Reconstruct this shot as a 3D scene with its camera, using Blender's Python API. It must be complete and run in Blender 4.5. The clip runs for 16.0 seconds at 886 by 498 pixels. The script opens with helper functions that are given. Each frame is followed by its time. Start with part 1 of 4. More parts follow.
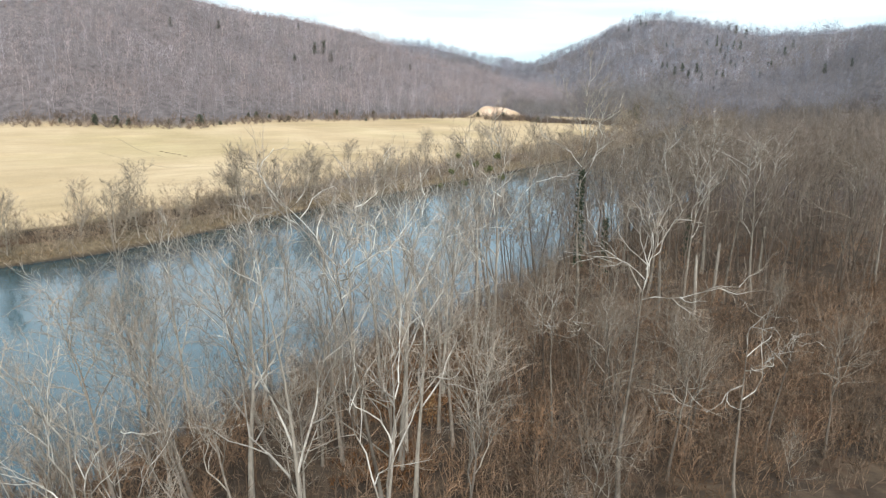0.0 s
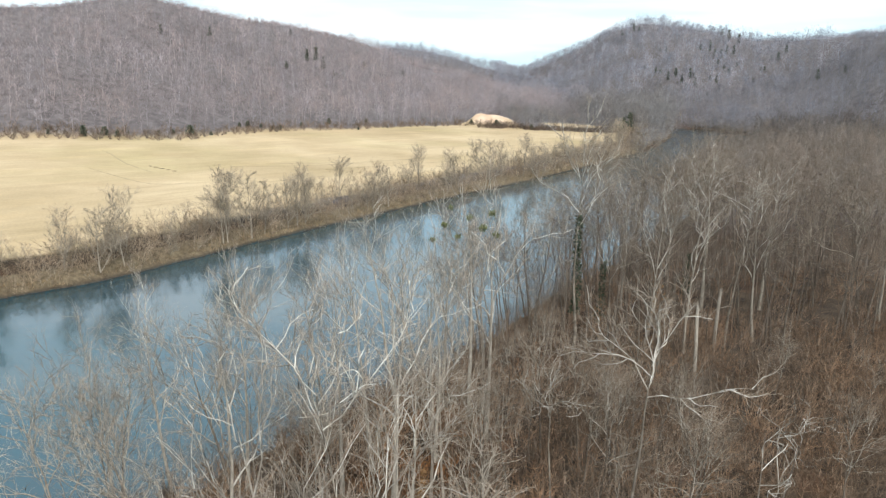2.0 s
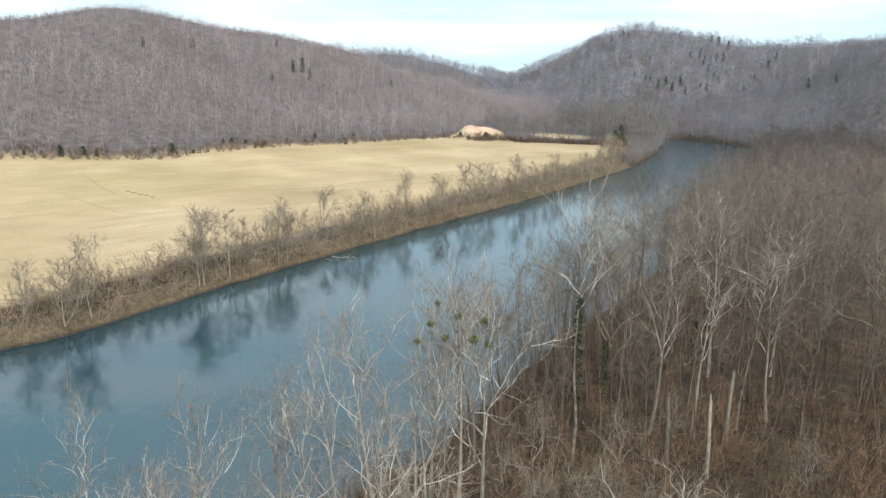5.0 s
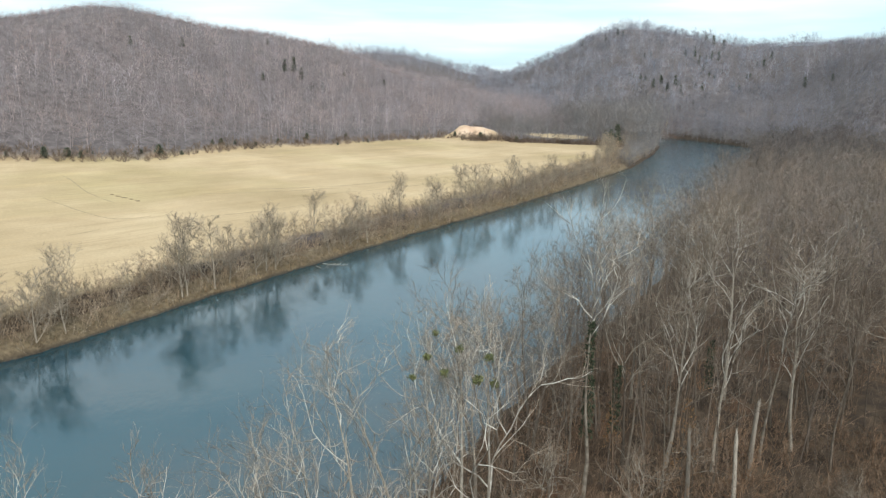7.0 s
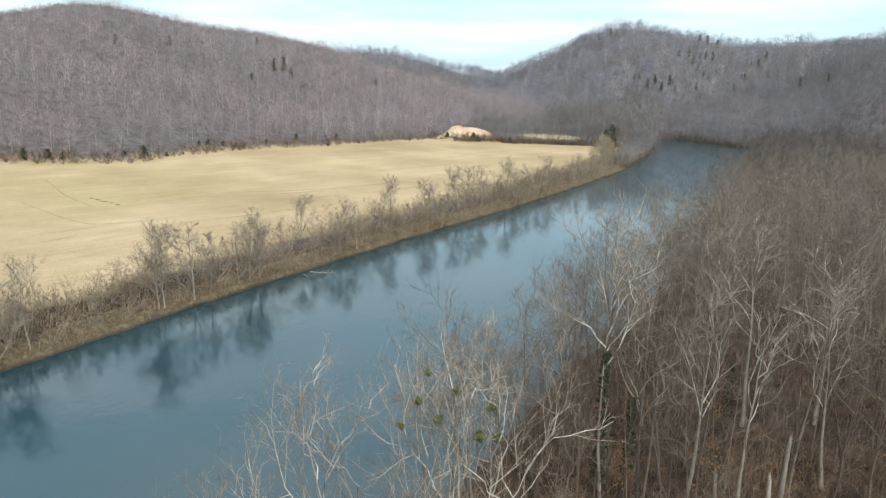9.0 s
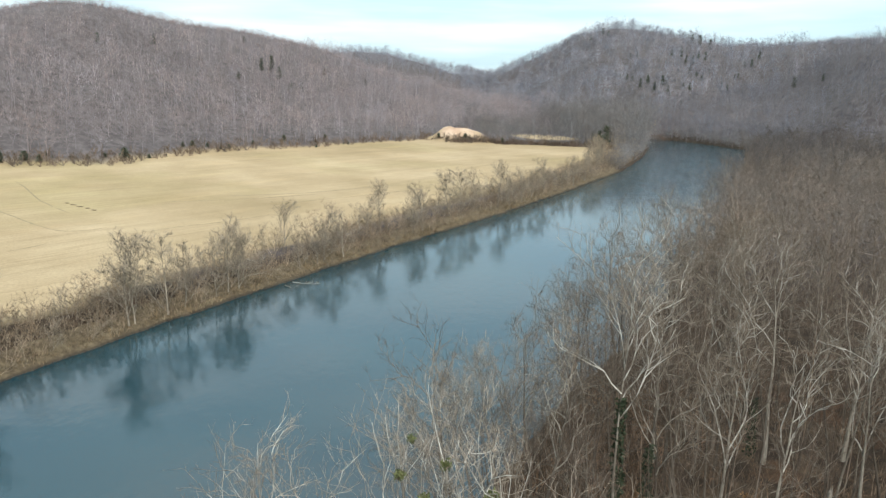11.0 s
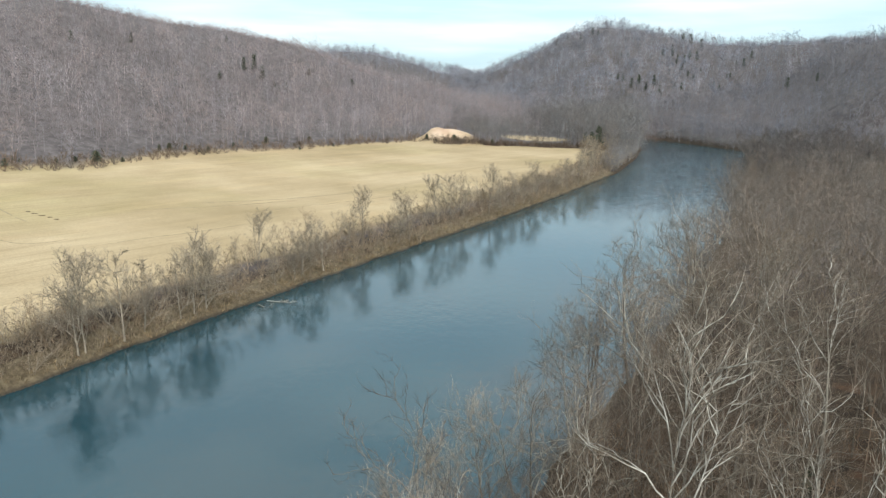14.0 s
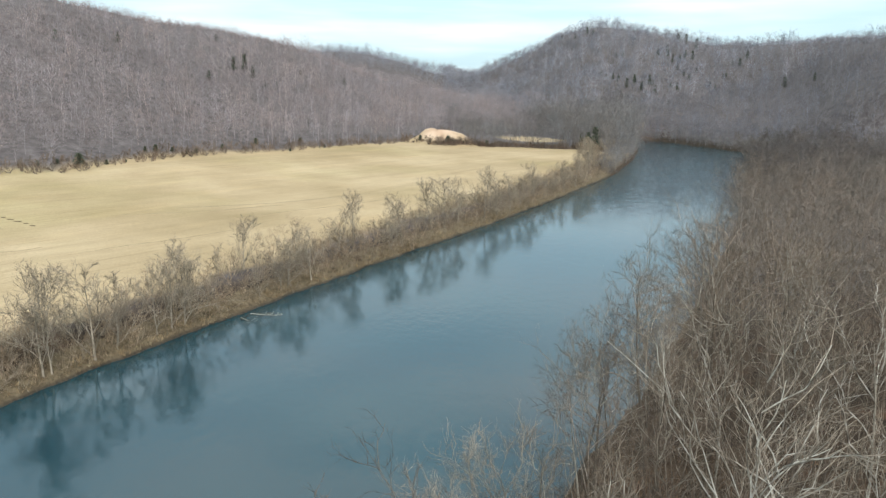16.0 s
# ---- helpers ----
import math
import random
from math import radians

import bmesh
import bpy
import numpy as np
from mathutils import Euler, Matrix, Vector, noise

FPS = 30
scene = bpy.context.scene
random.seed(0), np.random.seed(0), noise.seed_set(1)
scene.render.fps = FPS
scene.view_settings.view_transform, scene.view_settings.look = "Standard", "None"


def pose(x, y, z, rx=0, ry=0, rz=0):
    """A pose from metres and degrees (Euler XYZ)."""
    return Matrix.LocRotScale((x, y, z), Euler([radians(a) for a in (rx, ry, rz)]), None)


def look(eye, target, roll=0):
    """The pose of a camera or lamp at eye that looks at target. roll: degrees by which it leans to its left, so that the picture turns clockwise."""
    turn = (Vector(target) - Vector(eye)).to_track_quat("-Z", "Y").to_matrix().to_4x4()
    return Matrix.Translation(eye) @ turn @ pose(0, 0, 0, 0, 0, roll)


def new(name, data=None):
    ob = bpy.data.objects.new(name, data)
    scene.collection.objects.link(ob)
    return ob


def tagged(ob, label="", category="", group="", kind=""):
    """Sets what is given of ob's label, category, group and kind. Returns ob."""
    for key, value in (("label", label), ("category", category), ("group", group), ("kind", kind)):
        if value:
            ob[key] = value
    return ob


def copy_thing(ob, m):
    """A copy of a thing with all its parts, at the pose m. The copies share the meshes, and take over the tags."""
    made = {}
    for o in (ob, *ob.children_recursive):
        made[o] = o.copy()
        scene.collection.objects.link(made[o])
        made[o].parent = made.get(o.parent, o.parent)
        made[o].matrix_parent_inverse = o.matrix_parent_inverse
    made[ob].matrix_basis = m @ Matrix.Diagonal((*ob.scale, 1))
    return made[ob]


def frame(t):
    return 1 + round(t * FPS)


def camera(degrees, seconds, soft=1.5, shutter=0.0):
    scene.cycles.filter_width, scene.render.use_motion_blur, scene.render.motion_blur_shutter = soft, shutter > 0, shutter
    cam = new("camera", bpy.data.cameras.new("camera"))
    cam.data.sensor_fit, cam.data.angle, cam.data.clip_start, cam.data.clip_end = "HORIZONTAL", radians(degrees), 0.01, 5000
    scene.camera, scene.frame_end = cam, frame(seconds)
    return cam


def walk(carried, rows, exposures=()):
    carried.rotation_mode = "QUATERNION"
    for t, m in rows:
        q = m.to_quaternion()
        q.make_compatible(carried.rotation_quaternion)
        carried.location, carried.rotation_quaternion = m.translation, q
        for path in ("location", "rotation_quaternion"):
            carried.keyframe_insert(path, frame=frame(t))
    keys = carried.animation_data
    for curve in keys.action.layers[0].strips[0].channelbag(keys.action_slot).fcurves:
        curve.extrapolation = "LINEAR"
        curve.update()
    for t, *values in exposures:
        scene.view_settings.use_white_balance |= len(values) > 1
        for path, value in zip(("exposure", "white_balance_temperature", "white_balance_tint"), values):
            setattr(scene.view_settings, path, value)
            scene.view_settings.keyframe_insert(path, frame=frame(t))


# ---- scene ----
cam = camera(60.0, 16.0, soft=1.35)
PATH = [  # seconds; x, y, z; yaw, pitch, roll in degrees
    (0.0, -2.28, -57.57, 29.57, -0.00, -12.23, 0.93),
    (0.5, -2.25, -56.67, 30.55, -0.12, -12.24, 0.94),
    (1.0, -2.24, -55.71, 31.63, -0.27, -12.22, 1.02),
    (1.5, -2.24, -54.71, 32.72, -0.40, -12.18, 1.06),
    (2.0, -2.26, -53.68, 33.78, -0.50, -12.18, 0.99),
    (2.5, -2.28, -52.41, 34.87, -0.63, -12.22, 1.00),
    (3.0, -2.28, -51.03, 35.90, -0.79, -12.14, 0.92),
    (3.5, -2.22, -49.48, 36.90, -0.96, -12.11, 0.95),
    (4.0, -2.12, -47.96, 37.96, -1.07, -12.07, 0.92),
    (4.5, -2.02, -46.38, 39.06, -1.18, -12.07, 0.92),
    (5.0, -1.99, -44.64, 39.85, -1.28, -12.02, 0.91),
    (7.5, -2.19, -35.57, 40.04, -1.89, -12.10, 0.89),
    (8.0, -2.20, -33.59, 40.01, -2.04, -12.11, 0.92),
    (8.5, -2.17, -31.54, 39.97, -2.21, -12.07, 0.93),
    (9.0, -2.01, -29.53, 39.86, -2.33, -12.06, 0.92),
    (11.5, -1.25, -18.76, 39.98, -3.10, -12.07, 0.96),
    (12.0, -1.03, -16.65, 39.96, -3.22, -12.07, 0.94),
    (12.5, -0.86, -14.55, 39.98, -3.38, -12.07, 0.91),
    (13.0, -0.72, -12.37, 39.99, -3.50, -12.07, 0.92),
    (13.5, -0.65, -10.12, 39.99, -3.67, -12.08, 0.92),
    (14.0, -0.54, -7.86, 40.01, -3.79, -12.07, 0.93),
    (14.5, -0.40, -5.68, 40.02, -3.92, -12.03, 0.91),
    (15.0, -0.20, -3.69, 39.98, -4.01, -12.00, 0.87),
    (15.5, -0.07, -1.83, 39.97, -4.13, -12.02, 0.92),
    (16.0, 0.00, -0.00, 40.00, -4.24, -12.06, 0.91),
]


def heading(x, y, z, yaw, pitch, roll):
    a, b = radians(yaw), radians(pitch)
    ahead = Vector((-math.sin(a) * math.cos(b), math.cos(a) * math.cos(b), math.sin(b)))
    return look((x, y, z), Vector((x, y, z)) + 20 * ahead, roll)


walk(cam, [(t, heading(*place)) for t, *place in PATH], [(0.0, 0.98, 6420, 11.8), (2.5, 0.96, 6420, 10.9), (5.0, 0.83, 6440, 10.0), (9.0, 0.74, 6450, 8.8), (16.0, 0.7, 6450, 8.3)])

# ---- sky and light ----
SUN_UP, SUN_ROUND = radians(40), radians(165)
world = bpy.data.worlds.new("sky")
scene.world = world
world.use_nodes = True
wt = world.node_tree
wt.nodes.clear()
sky = wt.nodes.new("ShaderNodeTexSky")
sky.sky_type, sky.sun_disc, sky.sun_elevation, sky.sun_rotation = "NISHITA", False, SUN_UP, SUN_ROUND
sky.air_density, sky.dust_density, sky.ozone_density = 1.0, 2.0, 1.0
wco = wt.nodes.new("ShaderNodeTexCoord")
wmap = wt.nodes.new("ShaderNodeMapping")
wmap.inputs["Scale"].default_value = (1.2, 1.2, 11.0)
wnoise = wt.nodes.new("ShaderNodeTexNoise")
wnoise.inputs["Scale"].default_value, wnoise.inputs["Detail"].default_value = 2.2, 5
wramp = wt.nodes.new("ShaderNodeMapRange")
wramp.inputs["From Min"].default_value, wramp.inputs["From Max"].default_value = 0.36, 0.62
wramp.inputs["To Min"].default_value, wramp.inputs["To Max"].default_value = 0.75, 1.0
wmix = wt.nodes.new("ShaderNodeMix")
wmix.data_type = "RGBA"
wveil = wt.nodes.new("ShaderNodeValToRGB")
for veil, spot, tone in zip(wveil.color_ramp.elements, (0.4, 0.62), ((3.3, 4.55, 5.15, 1), (5.1, 5.6, 5.8, 1))):
    veil.position, veil.color = spot, tone
wback = wt.nodes.new("ShaderNodeBackground")
wback.inputs["Strength"].default_value = 0.132
wout = wt.nodes.new("ShaderNodeOutputWorld")
wt.links.new(wco.outputs["Generated"], wmap.inputs["Vector"])
wt.links.new(wmap.outputs["Vector"], wnoise.inputs["Vector"])
wt.links.new(wnoise.outputs["Fac"], wramp.inputs["Value"])
wt.links.new(wramp.outputs["Result"], wmix.inputs["Factor"])
wt.links.new(wnoise.outputs["Fac"], wveil.inputs["Fac"])
wt.links.new(wveil.outputs["Color"], wmix.inputs["B"])
wt.links.new(sky.outputs["Color"], wmix.inputs["A"])
wt.links.new(wmix.outputs["Result"], wback.inputs["Color"])
wt.links.new(wback.outputs["Background"], wout.inputs["Surface"])

sun_data = bpy.data.lights.new("sun", "SUN")
sun_data.energy, sun_data.angle, sun_data.color = 1.9, radians(20), (1.0, 0.985, 0.97)
sun = new("sun", sun_data)
sun_way = Vector((math.sin(SUN_ROUND) * math.cos(SUN_UP), math.cos(SUN_ROUND) * math.cos(SUN_UP), math.sin(SUN_UP)))
sun.matrix_basis = look(sun_way * 300, (0, 0, 0))

# ---- materials ----


def shader(name, rough=0.9):
    m = bpy.data.materials.new(name)
    m.use_nodes = True
    nt = m.node_tree
    b = nt.nodes["Principled BSDF"]
    b.inputs["Roughness"].default_value = rough
    b.inputs["Specular IOR Level"].default_value = 0.25
    return m, nt, b


def noise_node(nt, scale, detail=4, stretch=None, rough=0.55, turn=0):
    n = nt.nodes.new("ShaderNodeTexNoise")
    n.inputs["Scale"].default_value, n.inputs["Detail"].default_value = scale, detail
    n.inputs["Roughness"].default_value = rough
    g = nt.nodes.new("ShaderNodeNewGeometry")
    mp = nt.nodes.new("ShaderNodeMapping")
    if stretch:
        mp.inputs["Scale"].default_value = stretch
    if turn:  # turn first, then stretch
        tm = nt.nodes.new("ShaderNodeMapping")
        tm.inputs["Rotation"].default_value = (0, 0, radians(turn))
        nt.links.new(g.outputs["Position"], tm.inputs["Vector"])
        nt.links.new(tm.outputs["Vector"], mp.inputs["Vector"])
    else:
        nt.links.new(g.outputs["Position"], mp.inputs["Vector"])
    nt.links.new(mp.outputs["Vector"], n.inputs["Vector"])
    return n.outputs["Fac"]


def ramp(nt, fac, stops):
    r = nt.nodes.new("ShaderNodeValToRGB")
    while len(r.color_ramp.elements) < len(stops):
        r.color_ramp.elements.new(0.5)
    for e, (p, c) in zip(r.color_ramp.elements, stops):
        e.position, e.color = p, (*c, 1)
    nt.links.new(fac, r.inputs["Fac"])
    return r.outputs["Color"]


def blend(nt, fac, a, b, how="MIX"):
    m = nt.nodes.new("ShaderNodeMix")
    m.data_type, m.blend_type = "RGBA", how
    for sock, v in (("Factor", fac), ("A", a), ("B", b)):
        if isinstance(v, (int, float)):
            m.inputs[sock].default_value = v
        elif isinstance(v, tuple):
            m.inputs[sock].default_value = (*v, 1)
        else:
            nt.links.new(v, m.inputs[sock])
    return m.outputs["Result"]


def bumped(nt, b, fac, strength, distance):
    u = nt.nodes.new("ShaderNodeBump")
    u.inputs["Strength"].default_value, u.inputs["Distance"].default_value = strength, distance
    nt.links.new(fac, u.inputs["Height"])
    nt.links.new(u.outputs["Normal"], b.inputs["Normal"])


def bark(name, dark, light, patch=None, tint=False, calm=False):
    """Bark with furrows along the trunk; each tree or twig a little different."""
    m, nt, b = shader(name, 0.92)
    base = ramp(nt, noise_node(nt, 3.0, 5, (2.5, 2.5, 0.5)), [(0.3, dark), (0.7, light)])
    if patch:
        base = blend(nt, ramp(nt, noise_node(nt, 0.8, 3), [(0.45, (0, 0, 0)), (0.6, (1, 1, 1))]), base, patch)
    info = nt.nodes.new("ShaderNodeObjectInfo")
    var = ramp(nt, info.outputs["Random"], [(0, (0.62, 0.605, 0.59)), (1, (1.2, 1.19, 1.17))])
    col = blend(nt, 1.0, base, var, "MULTIPLY")
    geo = nt.nodes.new("ShaderNodeNewGeometry")
    isl = ramp(nt, geo.outputs["Random Per Island"], [(0, (0.9, 0.89, 0.88)), (1, (1.06, 1.06, 1.05))] if calm else [(0, (0.75, 0.73, 0.72)), (1, (1.15, 1.14, 1.12))])
    col = blend(nt, 1.0, col, isl, "MULTIPLY")
    if tint:  # each tree of a wood has its own shade
        at = nt.nodes.new("ShaderNodeAttribute")
        at.attribute_name = "tint"
        col = blend(nt, 1.0, col, at.outputs["Color"], "MULTIPLY")
    nt.links.new(col, b.inputs["Base Color"])
    bumped(nt, b, noise_node(nt, 12.0, 4, (2, 2, 0.4)), 0.5, 0.03)
    return m


BARK = bark("grey_brown_bark", (0.075, 0.06, 0.046), (0.175, 0.146, 0.115))
LIMB = bark("pale_limb_bark", (0.21, 0.185, 0.15), (0.43, 0.39, 0.325))
DULL = bark("dull_limb_bark", (0.145, 0.12, 0.095), (0.285, 0.245, 0.198))
TWIG = bark("grey_twig", (0.17, 0.131, 0.096), (0.315, 0.252, 0.192))
DARKTWIG = bark("brown_twig", (0.118, 0.088, 0.065), (0.228, 0.178, 0.138))
MOTTLED = bark("mottled_bark", (0.09, 0.074, 0.056), (0.18, 0.155, 0.124), (0.25, 0.222, 0.18))
PALE = bark("sycamore_bark", (0.40, 0.375, 0.33), (0.67, 0.64, 0.57), (0.26, 0.23, 0.188))
PALE_TWIG = bark("sycamore_twig", (0.275, 0.228, 0.178), (0.48, 0.415, 0.338))
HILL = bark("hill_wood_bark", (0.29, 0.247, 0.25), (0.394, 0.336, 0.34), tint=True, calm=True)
# blue-grey haze of distance is mixed into this bark colour
HAZYHILL = bark("far_hazed_bark", (0.29, 0.29, 0.326), (0.397, 0.397, 0.444), tint=True, calm=True)
BOTTOM = bark("bottomland_bark", (0.17, 0.142, 0.118), (0.3, 0.252, 0.212), tint=True)
BRUSH = bark("brush_stems", (0.112, 0.073, 0.046), (0.298, 0.204, 0.136), tint=True)
BANKBRUSH = bark("bank_brush_stems", (0.195, 0.152, 0.108), (0.42, 0.336, 0.245), tint=True)
BANK_TWIG = bark("bank_twig", (0.27, 0.222, 0.165), (0.485, 0.415, 0.322))
RIPARIAN = bark("bank_tree_bark", (0.225, 0.19, 0.148), (0.45, 0.395, 0.315))
ENDWOOD = bark("field_end_bark", (0.265, 0.25, 0.245), (0.395, 0.375, 0.368), tint=True, calm=True)
THICKET = bark("thicket_stems", (0.188, 0.135, 0.094), (0.345, 0.256, 0.183), tint=True)
DEEPWOOD = bark("valley_wood_bark", (0.19, 0.168, 0.156), (0.312, 0.28, 0.262), tint=True)
UNDER = bark("undergrowth_stems", (0.128, 0.096, 0.073), (0.24, 0.184, 0.142), tint=True)
DRIFT = bark("bleached_wood", (0.25, 0.22, 0.18), (0.41, 0.37, 0.31))


def leafy(name, dark, light):
    m, nt, b = shader(name, 0.7)
    geo = nt.nodes.new("ShaderNodeNewGeometry")
    nt.links.new(ramp(nt, geo.outputs["Random Per Island"], [(0, dark), (1, light)]), b.inputs["Base Color"])
    return m


PINE = leafy("pine_needles", (0.055, 0.066, 0.045), (0.12, 0.132, 0.09))
MISTLE = leafy("mistletoe_leaves", (0.075, 0.085, 0.028), (0.155, 0.16, 0.06))
IVY = leafy("ivy_leaves", (0.02, 0.027, 0.013), (0.045, 0.055, 0.026))
OAKLEAF = leafy("withered_leaves", (0.16, 0.085, 0.035), (0.28, 0.16, 0.07))


def ground_material():
    """Straw field, leaf litter and river-bank soil, told apart by the wood mask of the ground."""
    m, nt, b = shader("ground_cover", 0.97)
    att = nt.nodes.new("ShaderNodeAttribute")
    att.attribute_name = "cover"
    sep = nt.nodes.new("ShaderNodeSeparateColor")
    nt.links.new(att.outputs["Color"], sep.inputs["Color"])
    straw = ramp(nt, noise_node(nt, 0.022, 7, None, 0.6), [(0.3, (0.367, 0.266, 0.15)), (0.5, (0.46, 0.337, 0.205)), (0.7, (0.555, 0.418, 0.27))])
    swath = ramp(nt, noise_node(nt, 1.0, 5, (0.018, 0.3, 0.1), 0.6, -47), [(0.3, (0.92, 0.915, 0.89)), (0.7, (1.05, 1.05, 1.04))])
    straw = blend(nt, 1.0, straw, swath, "MULTIPLY")
    rows = ramp(nt, noise_node(nt, 1.0, 3, (0.025, 0.9, 0.1), 0.6, -50), [(0.34, (0.80, 0.79, 0.74)), (0.46, (1, 1, 1))])
    straw = blend(nt, ramp(nt, noise_node(nt, 0.018, 3), [(0.45, (0, 0, 0)), (0.6, (0.8, 0.8, 0.8))]), straw, blend(nt, 1.0, straw, rows, "MULTIPLY"))
    tuft = ramp(nt, noise_node(nt, 2.2, 5), [(0.3, (0.86, 0.86, 0.82)), (0.7, (1.08, 1.08, 1.05))])
    straw = blend(nt, 1.0, straw, tuft, "MULTIPLY")
    green = ramp(nt, noise_node(nt, 0.012, 4), [(0.5, (0, 0, 0)), (0.68, (0.55, 0.55, 0.55))])
    straw = blend(nt, green, straw, blend(nt, 1.0, straw, (0.84, 0.93, 0.74), "MULTIPLY"))
    pale = ramp(nt, noise_node(nt, 1.0, 4, (0.03, 0.12, 0.1), 0.6, -52), [(0.5, (0, 0, 0)), (0.72, (0.7, 0.7, 0.7))])
    straw = blend(nt, pale, straw, blend(nt, 1.0, straw, (1.13, 1.1, 1.06), "MULTIPLY"))
    litter = ramp(nt, noise_node(nt, 0.35, 7, None, 0.65), [(0.3, (0.026, 0.0175, 0.011)), (0.5, (0.056, 0.037, 0.023)), (0.72, (0.115, 0.078, 0.048))])
    rust = ramp(nt, noise_node(nt, 0.12, 4), [(0.6, (0, 0, 0)), (0.7, (1, 1, 1))])
    litter = blend(nt, rust, litter, (0.105, 0.056, 0.031))
    # drier hill litter, greyed further by distance haze put into the colour
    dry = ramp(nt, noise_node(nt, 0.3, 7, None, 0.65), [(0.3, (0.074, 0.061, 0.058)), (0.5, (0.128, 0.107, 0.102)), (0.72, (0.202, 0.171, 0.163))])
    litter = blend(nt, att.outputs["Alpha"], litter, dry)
    soil = ramp(nt, noise_node(nt, 0.8, 6), [(0.3, (0.14, 0.105, 0.065)), (0.7, (0.31, 0.24, 0.15))])
    clay = ramp(nt, noise_node(nt, 0.15, 6), [(0.3, (0.46, 0.29, 0.19)), (0.7, (0.70, 0.53, 0.39))])
    col = blend(nt, sep.outputs["Red"], straw, litter)
    col = blend(nt, sep.outputs["Green"], col, soil)
    col = blend(nt, sep.outputs["Blue"], col, clay)
    nt.links.new(col, b.inputs["Base Color"])
    bumped(nt, b, noise_node(nt, 1.5, 6), 0.6, 0.25)
    return m


GROUND = ground_material()


def water_material():
    m, nt, b = shader("river_water", 0.06)
    deep = ramp(nt, noise_node(nt, 0.02, 3), [(0.3, (0.0035, 0.032, 0.046)), (0.7, (0.0045, 0.048, 0.061))])
    nt.links.new(deep, b.inputs["Base Color"])
    b.inputs["IOR"].default_value = 1.65
    b.inputs["Specular IOR Level"].default_value = 0.5
    calm = noise_node(nt, 0.03, 3)
    fine = noise_node(nt, 0.55, 4, (1.0, 0.6, 1.0), 0.6)
    mul = nt.nodes.new("ShaderNodeMath")
    mul.operation = "MULTIPLY"
    nt.links.new(calm, mul.inputs[0])
    nt.links.new(fine, mul.inputs[1])
    geo = nt.nodes.new("ShaderNodeNewGeometry")
    sep = nt.nodes.new("ShaderNodeSeparateXYZ")
    nt.links.new(geo.outputs["Position"], sep.inputs["Vector"])
    rif = nt.nodes.new("ShaderNodeMapRange")  # shallow riffles towards the bend
    rif.inputs["From Min"].default_value, rif.inputs["From Max"].default_value = 230, 420
    rif.inputs["To Min"].default_value, rif.inputs["To Max"].default_value = 0.06, 6.0
    nt.links.new(sep.outputs["Y"], rif.inputs["Value"])
    chop = nt.nodes.new("ShaderNodeMath")
    chop.operation = "MULTIPLY_ADD"
    nt.links.new(noise_node(nt, 0.24, 2, (0.75, 1.0, 1.0), 0.5), chop.inputs[0])
    nt.links.new(rif.outputs["Result"], chop.inputs[1])
    nt.links.new(mul.outputs[0], chop.inputs[2])
    gloss = nt.nodes.new("ShaderNodeMapRange")
    gloss.inputs["From Min"].default_value, gloss.inputs["From Max"].default_value = 180, 420
    gloss.inputs["To Min"].default_value, gloss.inputs["To Max"].default_value = 0.075, 0.10
    nt.links.new(sep.outputs["Y"], gloss.inputs["Value"])
    nt.links.new(gloss.outputs["Result"], b.inputs["Roughness"])
    bumped(nt, b, chop.outputs[0], 0.35, 0.22)
    return m


WATER = water_material()

# ---- the lie of the land ----
LEFT_BANK = [(-420, -330), (-180, -70), (-100, 24), (-71, 60), (-59, 73), (-44, 101), (-30, 125), (-18, 146), (6, 184), (37, 233), (66, 282), (104, 350),
             (140, 432), (165, 500), (180, 560), (190, 590), (203, 592)]
OUTER_BANK = [(213, 578), (221, 545), (229, 500), (240, 462), (268, 420), (330, 385), (480, 345), (900, 300)]
RIGHT_BANK = [(900, 240), (480, 285), (310, 325), (245, 362), (212, 393), (196, 398), (182, 380), (147, 306), (112, 234), (84, 182), (62, 143), (47, 116), (33, 92),
              (20, 73), (8, 50), (0, 34), (-9, 24), (-18, 12), (-30, -8), (-60, -50), (-130, -140), (-360, -400)]
RIVER = np.array(LEFT_BANK + OUTER_BANK + RIGHT_BANK, float)


def line_distance(x, y, pts, closed=False):
    pts = np.asarray(pts, float)
    ends = np.roll(pts, -1, 0) if closed else pts[1:]
    best = np.full(np.shape(x), 1e9)
    for (ax, ay), (bx, by) in zip(pts, ends):
        dx, dy = bx - ax, by - ay
        k = np.clip(((x - ax) * dx + (y - ay) * dy) / (dx * dx + dy * dy), 0, 1)
        best = np.minimum(best, np.hypot(x - ax - k * dx, y - ay - k * dy))
    return best


def inside(x, y, poly):
    hit = np.zeros(np.shape(x), bool)
    for (ax, ay), (bx, by) in zip(poly, np.roll(poly, -1, 0)):
        if ay != by:
            hit ^= ((ay > y) != (by > y)) & (x < (bx - ax) * (y - ay) / (by - ay) + ax)
    return hit


def shore(x, y):
    """Metres from the water's edge, negative on the river."""
    d = line_distance(x, y, RIVER, True)
    return np.where(inside(x, y, RIVER), -d, d)


def smooth(t):
    t = np.clip(t, 0, 1)
    return t * t * (3 - 2 * t)


WAVES = np.random.RandomState(5).uniform(-1, 1, (14, 4))


def rolling(x, y, size):
    """Soft bumps, about -1 to 1, of that size in metres."""
    total = 0
    for i, (a, b, c, d) in enumerate(WAVES):
        k = 6.28 / size * (0.5 + 0.16 * i)
        total = total + np.sin(k * (a * x + b * y) / math.hypot(a, b) + 9 * c + 5 * d) / (1 + 0.25 * i)
    return total / 4.5


